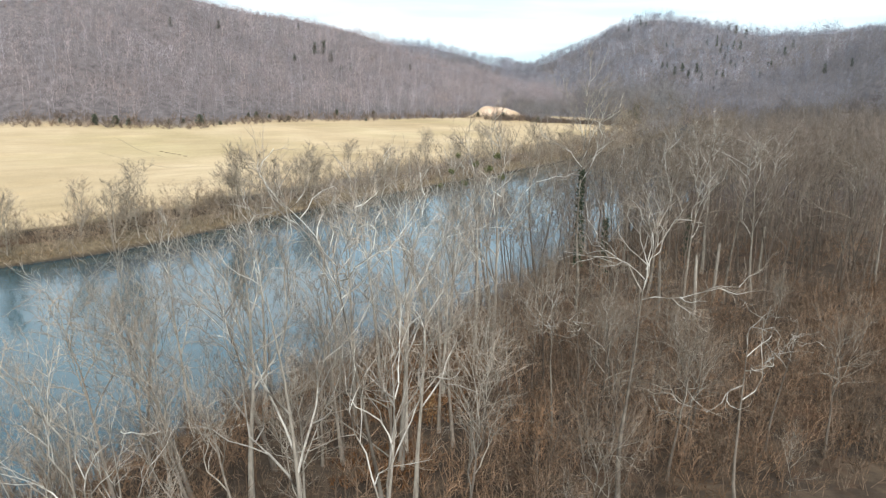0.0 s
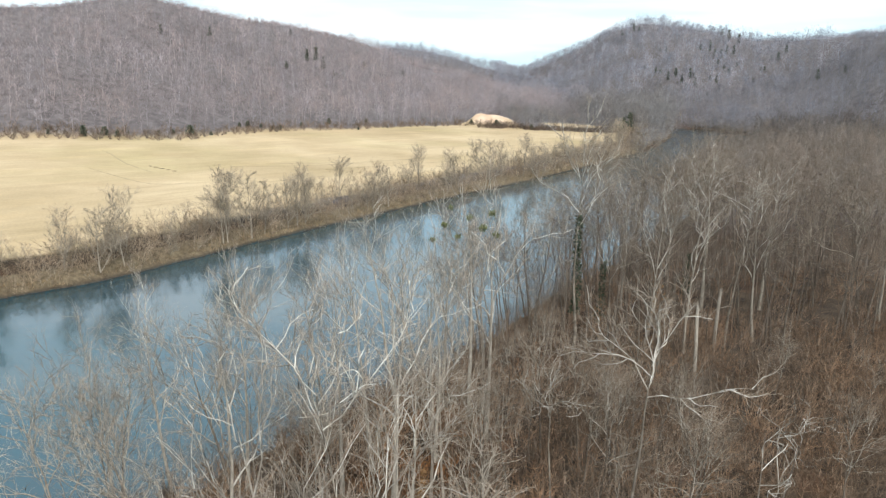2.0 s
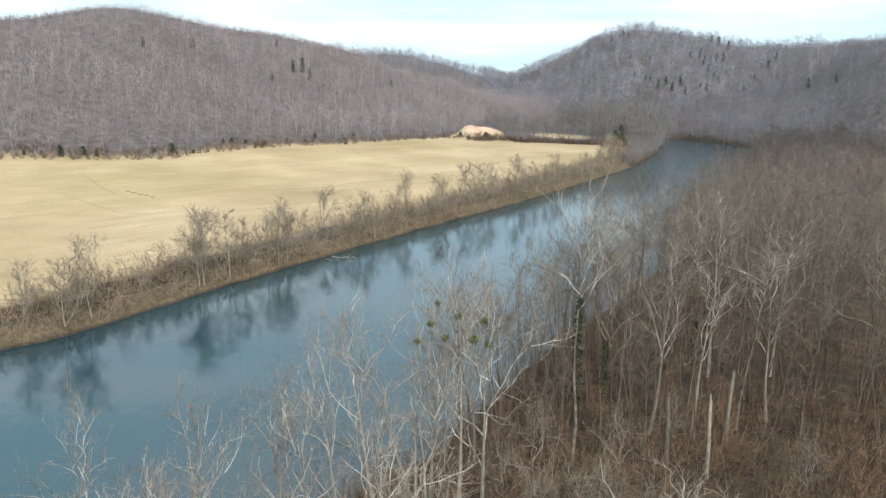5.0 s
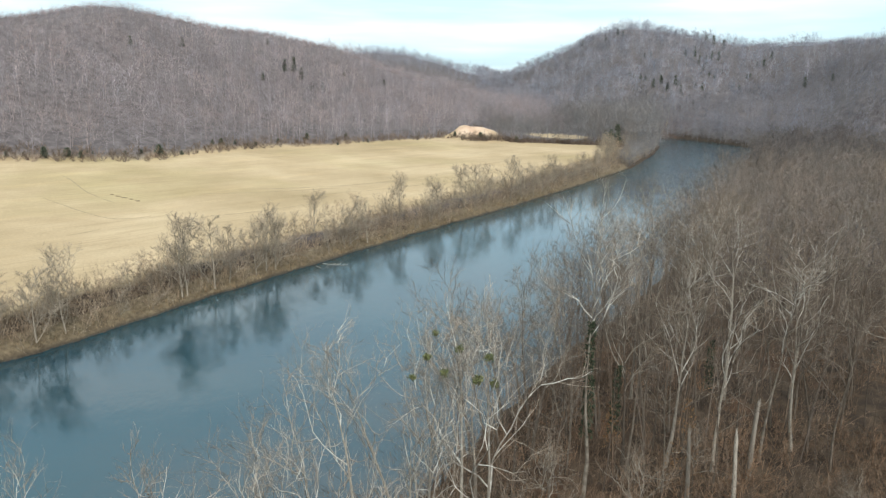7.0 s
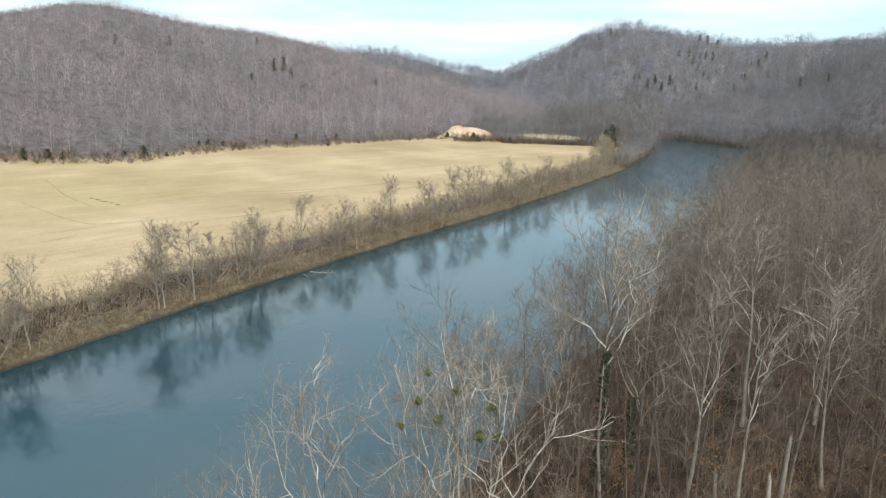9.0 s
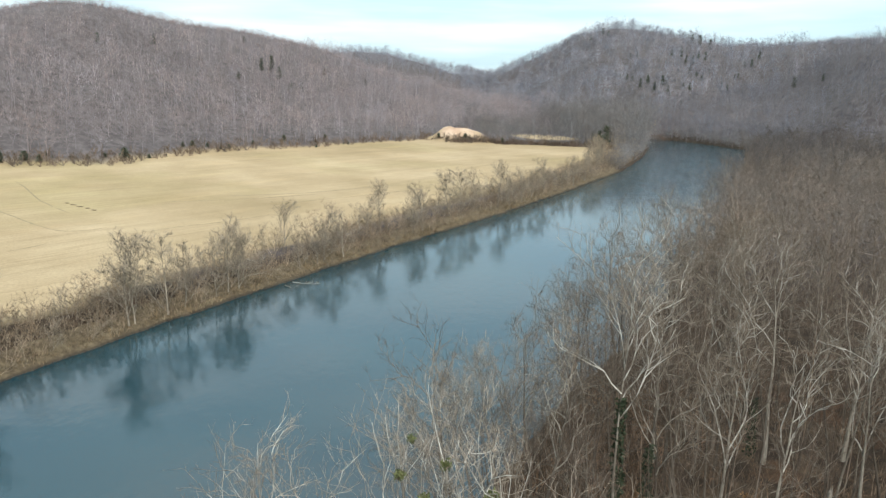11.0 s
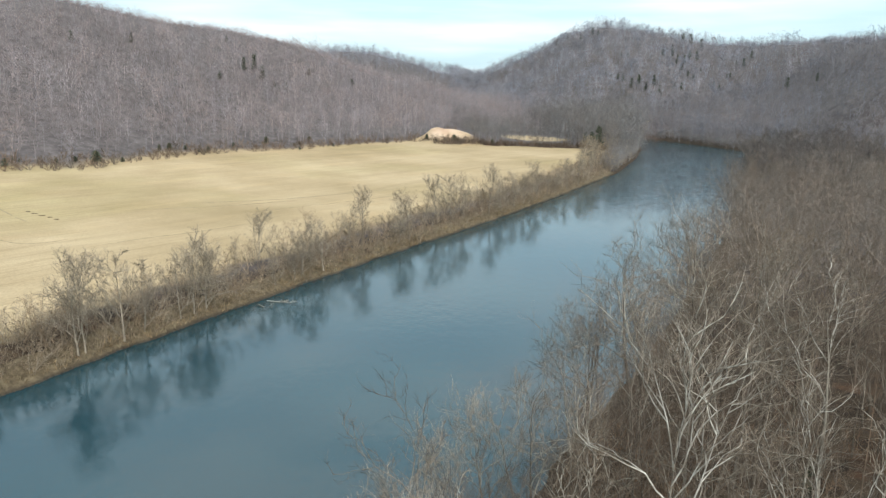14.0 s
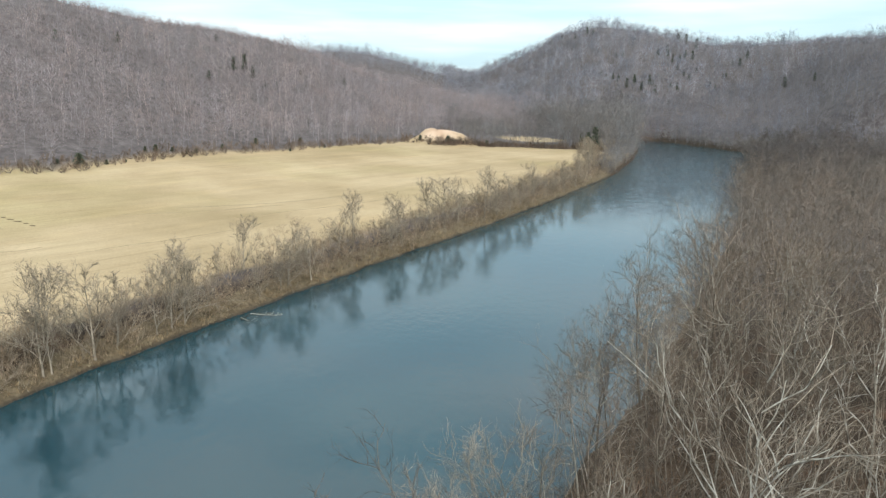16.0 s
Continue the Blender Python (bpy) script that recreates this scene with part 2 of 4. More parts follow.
# azimuth from the valley's middle, clockwise from north: foot and crest distance, crest height of the tree tops
HILL_LEFT = [(-180, 250, 480, 70), (-60, 290, 450, 60), (-36, 314, 440, 60), (-29.6, 314, 459, 71), (-24.4, 312, 498, 81), (-20.8, 314, 518, 82), (-17, 338, 540, 79),
             (-13, 362, 572, 76), (-10, 378, 606, 72), (-6.5, 396, 656, 67), (-3, 425, 700, 52), (1, 465, 740, 38), (5, 560, 820, 27), (9, 700, 900, 20)]
HILL_FAR = [(-40, 800, 1270, 80), (-9, 800, 1270, 88), (-3.4, 800, 1270, 92), (-1.4, 800, 1270, 89), (0.6, 820, 1270, 81), (3, 850, 1270, 65), (5.8, 900, 1300, 57), (9, 900, 1300, 40)]
HILL_RIGHT = [(4, 1000, 1340, 45), (5.8, 950, 1340, 57), (7.4, 860, 1320, 67), (8.6, 800, 1300, 78), (10.6, 730, 1270, 96), (11.9, 690, 1240, 114), (13.7, 650, 1200, 125),
              (14.8, 630, 1170, 126), (16.3, 615, 1140, 121), (18.2, 600, 1100, 110), (21.9, 575, 1020, 94), (25.1, 550, 920, 88), (28, 500, 820, 85), (30, 440, 740, 86),
              (34, 380, 660, 88), (45, 340, 600, 90), (90, 300, 520, 80), (180, 250, 480, 70)]
WOOD_TALL = 3.8


def hill(x, y, knots, base):
    az, foot, crest, top = np.array(knots, float).T
    q = np.degrees(np.arctan2(x, y + 20))
    r = np.hypot(x, y + 20)
    f, c, z = np.interp(q, az, foot), np.interp(q, az, crest), np.interp(q, az, top) - WOOD_TALL
    t = np.clip((r - f) / (c - f), 0, 1)
    fold = 4 * t * (1 - t) * np.clip(z / 60, 0, 1.5) * (5.5 * rolling(x, y, 170) + 3.5 * rolling(y, x, 80))
    t = 0.45 * t + 0.55 * smooth(t)
    return np.maximum(np.maximum(z - base, 0) * (t - 0.6 * smooth((r - c) / 320)) + fold, 0)


def field_side(x, y):
    """1 on the field's side of the river."""
    west = np.array(LEFT_BANK + [(203, 900), (-3000, 3000), (-3000, -3000), (-420, -2000)], float)
    return inside(x, y, west)


def land(x, y):
    x, y = np.asarray(x, float), np.asarray(y, float)
    d = shore(x, y)
    left = field_side(x, y)
    bed = -2.2 * smooth(-d / 8)
    flat_left = 1.3 * smooth(d / 2.5) + 2.3 * smooth(d / 9) + 0.8 * smooth((d - 9) / 25) + 7.5 * smooth((d - 40) / 190) + 0.35 * rolling(x, y, 60) * smooth((d - 15) / 30)
    flat_right = 3.4 * smooth(d / 8) + 1.4 * smooth((d - 8) / 40) + 0.5 * rolling(x, y, 25) * smooth((d - 4) / 12) + 4 * smooth((d - 100) / 150)
    z = np.where(d < 0, bed, np.where(left, flat_left, flat_right))
    rise = np.maximum(np.maximum(hill(x, y, HILL_LEFT, 8), hill(x, y, HILL_FAR, 8)), hill(x, y, HILL_RIGHT, 6))
    rise = rise * np.where(d > 0, smooth(d / 30), 0)
    rise = rise + smooth(rise / 25) * 3.5 * rolling(x, y, 120)
    mound = 7.0 * np.exp(-(((x - 24) / 6.5) ** 2 + ((y - 459) / 10) ** 2)) + 6.6 * np.exp(-(((x - 34) / 8) ** 2 + ((y - 459) / 10) ** 2)) + 4.2 * np.exp(-(((x - 45) / 8) ** 2 + ((y - 458) / 9) ** 2)) + 1.5 * rolling(x, y, 7) * np.exp(-(((x - 34) / 15) ** 2 + ((y - 458) / 12) ** 2))
    z = z + rise + mound
    return z + 0.12 * rolling(x, y, 7) * smooth(d / 3)


def steps(lo, hi, fine, coarse_lo, coarse_hi):
    """Grid lines: even in the middle, growing outward to the horizon."""
    mid = list(np.arange(lo, hi + fine, fine))
    for end, s in ((coarse_lo, -1), (coarse_hi, 1)):
        g, v = fine, mid[0] if s < 0 else mid[-1]
        while (v > end) if s < 0 else (v < end):
            g = min(g * 1.14, 15) if -520 < v < 1420 else g * 1.3
            v += s * g
            mid.insert(0, v) if s < 0 else mid.append(v)
    return np.array(mid)


def glade(x, y):
    """The small second field behind the hedge."""
    return smooth(3 * (1.1 - np.hypot((x - 97) / 24, (y - 522) / 26)))


def wooded(x, y):
    """0 on the field and water, 1 under the trees."""
    d, left = shore(x, y), field_side(x, y)
    r, q = np.hypot(x, y + 20), np.degrees(np.arctan2(x, y + 20))
    foot = np.interp(q, [k[0] for k in HILL_LEFT], [k[1] for k in HILL_LEFT]) + 6 * rolling(x, y, 35)
    band = smooth((14 + 4 * rolling(x, y, 18) - d) / 4)
    far_end = smooth((y - (448 - 0.35 * np.clip(x - 85, 0, 40))) / 8) * (x > 46) * (1 - glade(x, y))
    return np.where(left, np.maximum(np.maximum(smooth((r - foot) / 8), band), far_end), 1.0)


def make_ground():
    xs, ys = steps(-190, 240, 3.6, -2600, 2600), steps(-70, 490, 3.6, -2600, 2700)
    gx, gy = np.meshgrid(xs, ys)
    gz = land(gx, gy)
    gz = gz - 1.1 * smooth((3.6 - line_distance(gx, gy, LEFT_BANK)) / 1.5) * (gy < 346)  # the cut bank lies over it
    n, k = len(xs), len(ys)
    me = bpy.data.meshes.new("ground")
    idx = np.arange(n * k).reshape(k, n)
    quads = np.stack([idx[:-1, :-1], idx[:-1, 1:], idx[1:, 1:], idx[1:, :-1]], -1).reshape(-1, 4)
    me.from_pydata(np.stack([gx, gy, gz], -1).reshape(-1, 3).tolist(), [], quads.tolist())
    me.polygons.foreach_set("use_smooth", np.ones(len(me.polygons), bool))
    d = shore(gx, gy)
    # greyed litter grows uphill and up the valley, and fades at the shore
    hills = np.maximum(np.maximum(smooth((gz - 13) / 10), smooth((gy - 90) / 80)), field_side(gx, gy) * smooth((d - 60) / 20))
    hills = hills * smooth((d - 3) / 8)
    bare = np.exp(-(((gx - 34) / 15) ** 4 + ((gy - 453) / 10) ** 4)) * 1.5
    bare = np.clip(bare * (0.75 + 0.5 * rolling(gx, gy, 14)) - 0.25, 0, 1)
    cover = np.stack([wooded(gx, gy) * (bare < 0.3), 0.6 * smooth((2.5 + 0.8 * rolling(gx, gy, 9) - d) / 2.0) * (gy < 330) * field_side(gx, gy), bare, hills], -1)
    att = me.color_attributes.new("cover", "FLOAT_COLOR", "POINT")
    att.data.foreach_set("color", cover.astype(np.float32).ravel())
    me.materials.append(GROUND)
    return tagged(new("ground", me), "valley ground of straw-coloured field, brown leaf litter and wooded hills", "ground", kind="structure")


ground = make_ground()


def make_water():
    bm = bmesh.new()
    bmesh.ops.create_grid(bm, x_segments=24, y_segments=24, size=800)
    me = bpy.data.meshes.new("water")
    bm.to_mesh(me)
    bm.free()
    me.materials.append(WATER)
    ob = tagged(new("water", me), "calm blue-green river with faint ripples between wooded banks", "river", kind="structure")
    ob.location = (100, 150, 0)
    return ob


water = make_water()


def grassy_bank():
    """Steep cut edge of the field's bank: shadow-dark earth at the water, dry grass above."""
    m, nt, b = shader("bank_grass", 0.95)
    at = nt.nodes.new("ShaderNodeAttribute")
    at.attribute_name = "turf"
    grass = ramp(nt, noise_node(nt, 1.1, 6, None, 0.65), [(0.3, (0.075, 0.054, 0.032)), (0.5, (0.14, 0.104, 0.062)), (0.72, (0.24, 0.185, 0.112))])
    # the undercut's shadow along the waterline is put into this earth colour
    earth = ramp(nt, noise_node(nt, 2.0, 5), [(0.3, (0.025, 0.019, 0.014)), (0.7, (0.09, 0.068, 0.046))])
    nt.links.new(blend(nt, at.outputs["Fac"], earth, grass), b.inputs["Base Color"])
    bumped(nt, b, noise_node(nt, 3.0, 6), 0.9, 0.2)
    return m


def make_bank_edge():
    line = np.array(LEFT_BANK[1:12], float)
    seg = np.hypot(*np.diff(line, axis=0).T)
    s = np.concatenate([[0], np.cumsum(seg)])
    u = np.arange(0, s[-1], 1.3)
    px, py = np.interp(u, s, line[:, 0]), np.interp(u, s, line[:, 1])
    for _ in range(6):
        px[1:-1], py[1:-1] = (px[:-2] + 2 * px[1:-1] + px[2:]) / 4, (py[:-2] + 2 * py[1:-1] + py[2:]) / 4
    tx, ty = np.gradient(px), np.gradient(py)
    n = np.hypot(tx, ty)
    nx, ny = -ty / n, tx / n
    bay = 0.75 * rolling(px, py, 13) + 0.4 * rolling(py, px, 4.5)
    high = 0.74 + 0.36 * rolling(px + 40, py, 14)
    rows = []
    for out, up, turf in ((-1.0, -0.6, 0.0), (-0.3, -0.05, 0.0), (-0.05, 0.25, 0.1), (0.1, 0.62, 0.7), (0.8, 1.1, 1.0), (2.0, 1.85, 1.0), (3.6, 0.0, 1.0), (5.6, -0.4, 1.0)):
        x, y = px + nx * (out + bay), py + ny * (out + bay)
        z = up * high if out < 3 else land(x, y) + (0.3 if out < 5 else -0.5)
        rows.append((np.stack([x, y, z + 0.07 * rolling(x, y, 2.2)], 1), turf))
    k, m = len(rows), len(px)
    v = np.stack([r[0] for r in rows], 1).reshape(-1, 3)
    idx = np.arange(m * k).reshape(m, k)
    a, b, c, d = idx[:-1, :-1].ravel(), idx[:-1, 1:].ravel(), idx[1:, 1:].ravel(), idx[1:, :-1].ravel()
    me = bpy.data.meshes.new("bank_edge")
    me.from_pydata(v.tolist(), [], np.stack([d, c, b, a], 1).tolist())
    me.polygons.foreach_set("use_smooth", np.ones(len(me.polygons), bool))
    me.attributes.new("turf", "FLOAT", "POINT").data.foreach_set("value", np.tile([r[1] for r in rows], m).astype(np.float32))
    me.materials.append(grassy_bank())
    return tagged(new("bank_edge", me), "steep river bank with shadow-dark earth painted under dry tan grass", "river bank", kind="structure")


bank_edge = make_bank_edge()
# ---- tree building ----


class Wood:
    """Gathers tubes and twigs into one mesh."""

    def __init__(self):
        self.v, self.f, self.n = [], [], 0

    def tube(self, pts, rad, sides):
        pts, rad = np.asarray(pts, float), np.asarray(rad, float)
        way = np.gradient(pts, axis=0)
        way /= np.linalg.norm(way, axis=1, keepdims=True) + 1e-9
        ref = np.where(np.abs(way[:, 2:]) > 0.9, [[1.0, 0, 0]], [[0, 0, 1.0]])
        a = np.cross(way, ref)
        a /= np.linalg.norm(a, axis=1, keepdims=True) + 1e-9
        b = np.cross(way, a)
        ang = np.arange(sides) * 2 * math.pi / sides
        ring = pts[:, None] + rad[:, None, None] * (np.cos(ang)[None, :, None] * a[:, None] + np.sin(ang)[None, :, None] * b[:, None])
        n, k = len(pts), self.n
        self.v.append(ring.reshape(-1, 3))
        i = np.arange(sides)
        j = (i + 1) % sides
        for s in range(n - 1):
            q = np.stack([k + s * sides + i, k + s * sides + j, k + (s + 1) * sides + j, k + (s + 1) * sides + i], 1)
            self.f.append(q[:, [0, 1, 2]])
            self.f.append(q[:, [0, 2, 3]])
        self.n += n * sides

    def spikes(self, p0, p1, r):
        """Three-sided twigs that taper to a point."""
        p0, p1 = np.asarray(p0, float).reshape(-1, 3), np.asarray(p1, float).reshape(-1, 3)
        if not len(p0):
            return
        r = np.broadcast_to(np.asarray(r, float), (len(p0),))
        way = p1 - p0
        way = way / (np.linalg.norm(way, axis=1, keepdims=True) + 1e-9)
        ref = np.where(np.abs(way[:, 2:]) > 0.9, [[1.0, 0, 0]], [[0, 0, 1.0]])
        a = np.cross(way, ref)
        a /= np.linalg.norm(a, axis=1, keepdims=True) + 1e-9
        b = np.cross(way, a)
        ring = [p0 + r[:, None] * (math.cos(t) * a + math.sin(t) * b) for t in (0, 2.094, 4.189)]
        v = np.stack(ring + [p1], 1)
        base = self.n + 4 * np.arange(len(p0))[:, None]
        self.v.append(v.reshape(-1, 3))
        for tri in ((0, 1, 3), (1, 2, 3), (2, 0, 3)):
            self.f.append(base + np.array(tri))
        self.n += 4 * len(p0)

    def twigs(self, p0, p1, r):
        """Fine twigs that taper to a point, two-faced and open below."""
        k, m = len(self.f), self.n
        self.spikes(p0, p1, r)
        if self.n > m:
            del self.f[k + 2]

    def leaves(self, c, rng, size):
        """Small thick leaf tufts: flattened three-sided pyramids at the points c."""
        c = np.asarray(c, float).reshape(-1, 3)
        u = rng.normal(size=c.shape)
        u /= np.linalg.norm(u, axis=1, keepdims=True)
        s = size * rng.uniform(0.6, 1.3, len(c))
        self.spikes(c, c + u * s[:, None], s * 0.38)

    def arrays(self):
        return np.concatenate(self.v), np.concatenate(self.f)

    def mesh(self, name, mat, round_off=True):
        v, f = self.arrays()
        return mesh_of(name, v, f, mat, round_off)


def mesh_of(name, v, f, mat, round_off=True):
    me = bpy.data.meshes.new(name)
    me.vertices.add(len(v))
    me.vertices.foreach_set("co", np.asarray(v, np.float32).ravel())
    me.loops.add(3 * len(f))
    me.loops.foreach_set("vertex_index", np.asarray(f, np.int32).ravel())
    me.polygons.add(len(f))
    me.polygons.foreach_set("loop_start", np.arange(0, 3 * len(f), 3, dtype=np.int32))
    me.polygons.foreach_set("use_smooth", np.full(len(f), round_off))
    me.update(calc_edges=True)
    me.materials.append(mat)
    return me


def unit(v):
    return v / (np.linalg.norm(v) + 1e-9)


def bent(rng, start, way, length, n, lift, wander):
    """A crooked line of n pieces that bends upward by lift."""
    pts, p, w = [np.array(start, float)], np.array(start, float), unit(np.array(way, float))
    for _ in range(n):
        w = unit(w + rng.normal(0, wander, 3) + np.array([0, 0, lift]))
        p = p + w * length / n
        pts.append(p)
    return np.array(pts)


def aside(rng, way, angle):
    """A direction at that angle from way, round at random."""
    w = unit(way)
    a = unit(np.cross(w, rng.normal(size=3)))
    return w * math.cos(angle) + a * math.sin(angle)


def along(pts, t):
    k = t * (len(pts) - 1)
    i = min(int(k), len(pts) - 2)
    return pts[i] + (pts[i + 1] - pts[i]) * (k - i), pts[i + 1] - pts[i]


def grow(seed, tall, girth, fork=0.45, limbs=7, branches=5, sprays=4, twigs=3, lift=0.12, wander=0.10, open_angle=(0.55, 1.0), lean=(0, 0), twig_r=0.022, reach=1.0, fan=0.85, stout=1.0, turn_out=1.0):
    """A bare broad-leaved tree: trunk, main limbs with their branches, and forking twigs, as three kinds of wood."""
    rng = np.random.RandomState(seed)
    trunk, arms = Wood(), []
    stem = bent(rng, (0, 0, -0.4), (lean[0], lean[1], 1), tall * 0.82, 9, 0.10, 0.045)
    rad = girth * np.concatenate([[1.35], np.linspace(1.0, 0.55, 4), np.linspace(0.45, 0.08, 5)])
    trunk.tube(stem, rad, 7)
    for i in range(limbs):
        arm, side, fine = Wood(), Wood(), Wood()
        t = fork + (0.97 - fork) * (i + rng.uniform(0.1, 0.9)) / limbs
        p, w = along(stem, t)
        az = i * 2.4 + rng.uniform(-0.5, 0.5)
        tilt = rng.uniform(*open_angle) * (1.15 - 0.5 * t)
        d = np.array([math.cos(az) * math.sin(tilt), math.sin(az) * math.sin(tilt), math.cos(tilt)])
        length = tall * rng.uniform(0.30, 0.46) * (1.35 - 0.75 * t)
        limb = bent(rng, p, d, length, 7, lift, wander * 1.7)
        r0 = girth * (0.46 - 0.28 * t)
        arm.tube(limb, r0 * np.linspace(1, 0.1, 8) ** 0.9, 5)
        t0, t1, s0, s1 = [], [], [], []
        for j in range(branches):
            u = 0.22 + 0.78 * (j + rng.uniform(0, 1)) / branches
            q, w2 = along(limb, min(u, 0.99))
            br = bent(rng, q, aside(rng, w2, rng.uniform(0.4, turn_out)) + np.array([0, 0, 0.2]), length * min(reach, 1.3) * rng.uniform(0.26, 0.48) * (1.2 - 0.5 * u), 4, lift, wander * 2.0)
            side.tube(br, np.linspace(r0 * 0.40 * stout * (1.2 - u * 0.6) + 0.012 * stout, 0.012 * stout, 5), 3)
            for k in range(sprays):
                s, w3 = along(br, 0.12 + 0.87 * (k + rng.uniform(0, 1)) / sprays)
                way = aside(rng, w3 + np.array([0, 0, 0.25 * np.linalg.norm(w3)]), rng.uniform(0.3, fan))
                sp = bent(rng, s, way, length * rng.uniform(0.13, 0.25) * reach, 2, lift, wander * 2.2)
                fine.tube(sp, np.array([1.7, 1.25, 0.55]) * twig_r, 3)
                for _ in range(twigs):
                    a, w4 = along(sp, rng.uniform(0.12, 0.98))
                    e = a + aside(rng, w4, rng.uniform(0.3, 0.95)) * length * rng.uniform(0.055, 0.13) * reach + np.array([0, 0, 0.08])
                    t0.append(a)
                    t1.append(e)
                    h = a + (e - a) * rng.uniform(0.3, 0.8)
                    s0.append(h)
                    s1.append(h + aside(rng, e - a, rng.uniform(0.4, 0.9)) * length * rng.uniform(0.03, 0.075) * reach)
        fine.twigs(t0, t1, twig_r)
        fine.twigs(s0, s1, twig_r * 0.8)
        arms.append((arm, side, fine))
    return trunk, arms


def tree_thing(name, woods, mats, label, category="tree", group=""):
    trunk, arms = woods
    top = tagged(new(name), label, category, group)
    part("trunk", trunk.mesh("trunk", mats[0]), top)
    for arm, side, fine in arms:
        limb = part("limb", arm.mesh("limb", mats[1]), top)
        (v0, f0), (v1, f1) = side.arrays(), fine.arrays()
        spray = mesh_of("spray", np.concatenate([v0, v1]), np.concatenate([f0, f1 + len(v0)]), mats[1])
        spray.materials.append(mats[2])
        spray.polygons.foreach_set("material_index", np.repeat([0, 1], [len(f0), len(f1)]).astype(np.int32))
        part("spray", spray, limb, kind="stuff")
    return top


def part(name, me, parent, label="", kind=""):
    ob = new(name, me)
    ob.parent = parent
    return tagged(ob, label, kind=kind)


def simple_tree(seed, tall, girth, limbs, spikes, twig_r, wide=0.2, base=0.38, length=0.13):
    """A lighter bare tree for the woods further off: trunk, limbs and a domed cloud of twigs."""
    rng = np.random.RandomState(seed)
    w = Wood()
    stem = bent(rng, (0, 0, -0.8), (rng.normal(0, 0.05), rng.normal(0, 0.05), 1), tall * 0.82, 3, 0.1, 0.05)
    w.tube(stem, girth * np.array([1.0, 0.75, 0.45, 0.1]), 3)
    lumps = []
    for i in range(limbs):
        t = base + (0.9 - base) * (i + rng.uniform(0, 1)) / limbs
        p, _ = along(stem, t)
        az, tilt = i * 2.4 + rng.uniform(-0.6, 0.6), rng.uniform(0.35, 0.95) * (1.3 - 0.6 * t)
        d = np.array([math.cos(az) * math.sin(tilt), math.sin(az) * math.sin(tilt), math.cos(tilt)])
        e = p + d * tall * rng.uniform(0.2, 0.34) * (1.35 - 0.6 * t)
        w.spikes([p], [e], [max(twig_r * 1.1, girth * 0.3)])
        lumps.append(e)
    lumps.append(stem[-1])
    lumps = np.array(lumps)
    at = lumps[rng.randint(len(lumps), size=spikes)] + rng.normal(0, 1, (spikes, 3)) * tall * np.array([wide * 0.42, wide * 0.42, 0.075])
    mid = np.array([stem[-1][0], stem[-1][1], tall * 0.5])
    out = at - mid
    out /= np.linalg.norm(out, axis=1, keepdims=True) + 1e-9
    way = out * 0.8 + rng.normal(0, 0.55, out.shape) + np.array([0, 0, 0.45])
    way /= np.linalg.norm(way, axis=1, keepdims=True)
    L = tall * length * rng.uniform(0.6, 1.4, (spikes, 1))
    w.twigs(at - way * L * 0.5, at + way * L * 0.5, twig_r * rng.uniform(0.7, 1.2, spikes))
    return w.arrays()


def crown_tree(seed, tall, girth, limbs, subs, twigs, r, wide=0.3, base=0.4):
    """A bare tree for the middle distance: trunk and limbs first, then side branches and twigs on a round crown."""
    rng = np.random.RandomState(seed)
    w = Wood()
    stem = bent(rng, (0, 0, -0.8), (rng.normal(0, 0.06), rng.normal(0, 0.06), 1), tall * 0.8, 3, 0.1, 0.06)
    w.tube(stem, girth * np.array([1.0, 0.75, 0.45, 0.1]), 3)
    arms = []
    for i in range(limbs):
        t = base + (0.88 - base) * (i + rng.uniform(0, 1)) / limbs
        p, _ = along(stem, t)
        az, up = i * 2.4 + rng.uniform(-0.5, 0.5), rng.uniform(0.15, 1.3)
        end = np.array([math.cos(az) * math.cos(up) * wide, math.sin(az) * math.cos(up) * wide, 0.56 + 0.36 * math.sin(up)]) * tall * rng.uniform(0.8, 1.02)
        mid = (p + end) / 2 + rng.normal(0, 0.035, 3) * tall + [0, 0, -0.02 * tall]
        arm = np.array([p, mid, end])
        w.tube(arm, girth * np.array([0.42, 0.26, 0.06]), 3)
        arms.append(arm)
    s0, s1, t0, t1 = [], [], [], []
    for arm in arms:
        for _ in range(subs):
            q, d = along(arm, rng.uniform(0.25, 0.99))
            e = q + unit(aside(rng, d, rng.uniform(0.5, 1.35)) + [0, 0, 0.12]) * tall * rng.uniform(0.09, 0.19)
            s0.append(q)
            s1.append(e)
            for _ in range(twigs):
                a = q + (e - q) * rng.uniform(0.2, 0.98)
                t0.append(a)
                t1.append(a + unit(aside(rng, e - q, rng.uniform(0.5, 1.4)) + [0, 0, 0.08]) * tall * rng.uniform(0.05, 0.105))
    w.spikes(s0, s1, r * 1.5)
    w.twigs(t0, t1, r)
    return w.arrays()


def scatter(rng, box, gap, keep):
    """Places about gap metres apart inside the box where keep(x, y) holds."""
    x0, y0, x1, y1 = box
    xs, ys = np.meshgrid(np.arange(x0, x1, gap), np.arange(y0, y1, gap))
    xs = (xs + rng.uniform(-0.48, 0.48, xs.shape) * gap).ravel()
    ys = (ys + rng.uniform(-0.48, 0.48, ys.shape) * gap).ravel()
    ok = keep(xs, ys)
    return xs[ok], ys[ok]


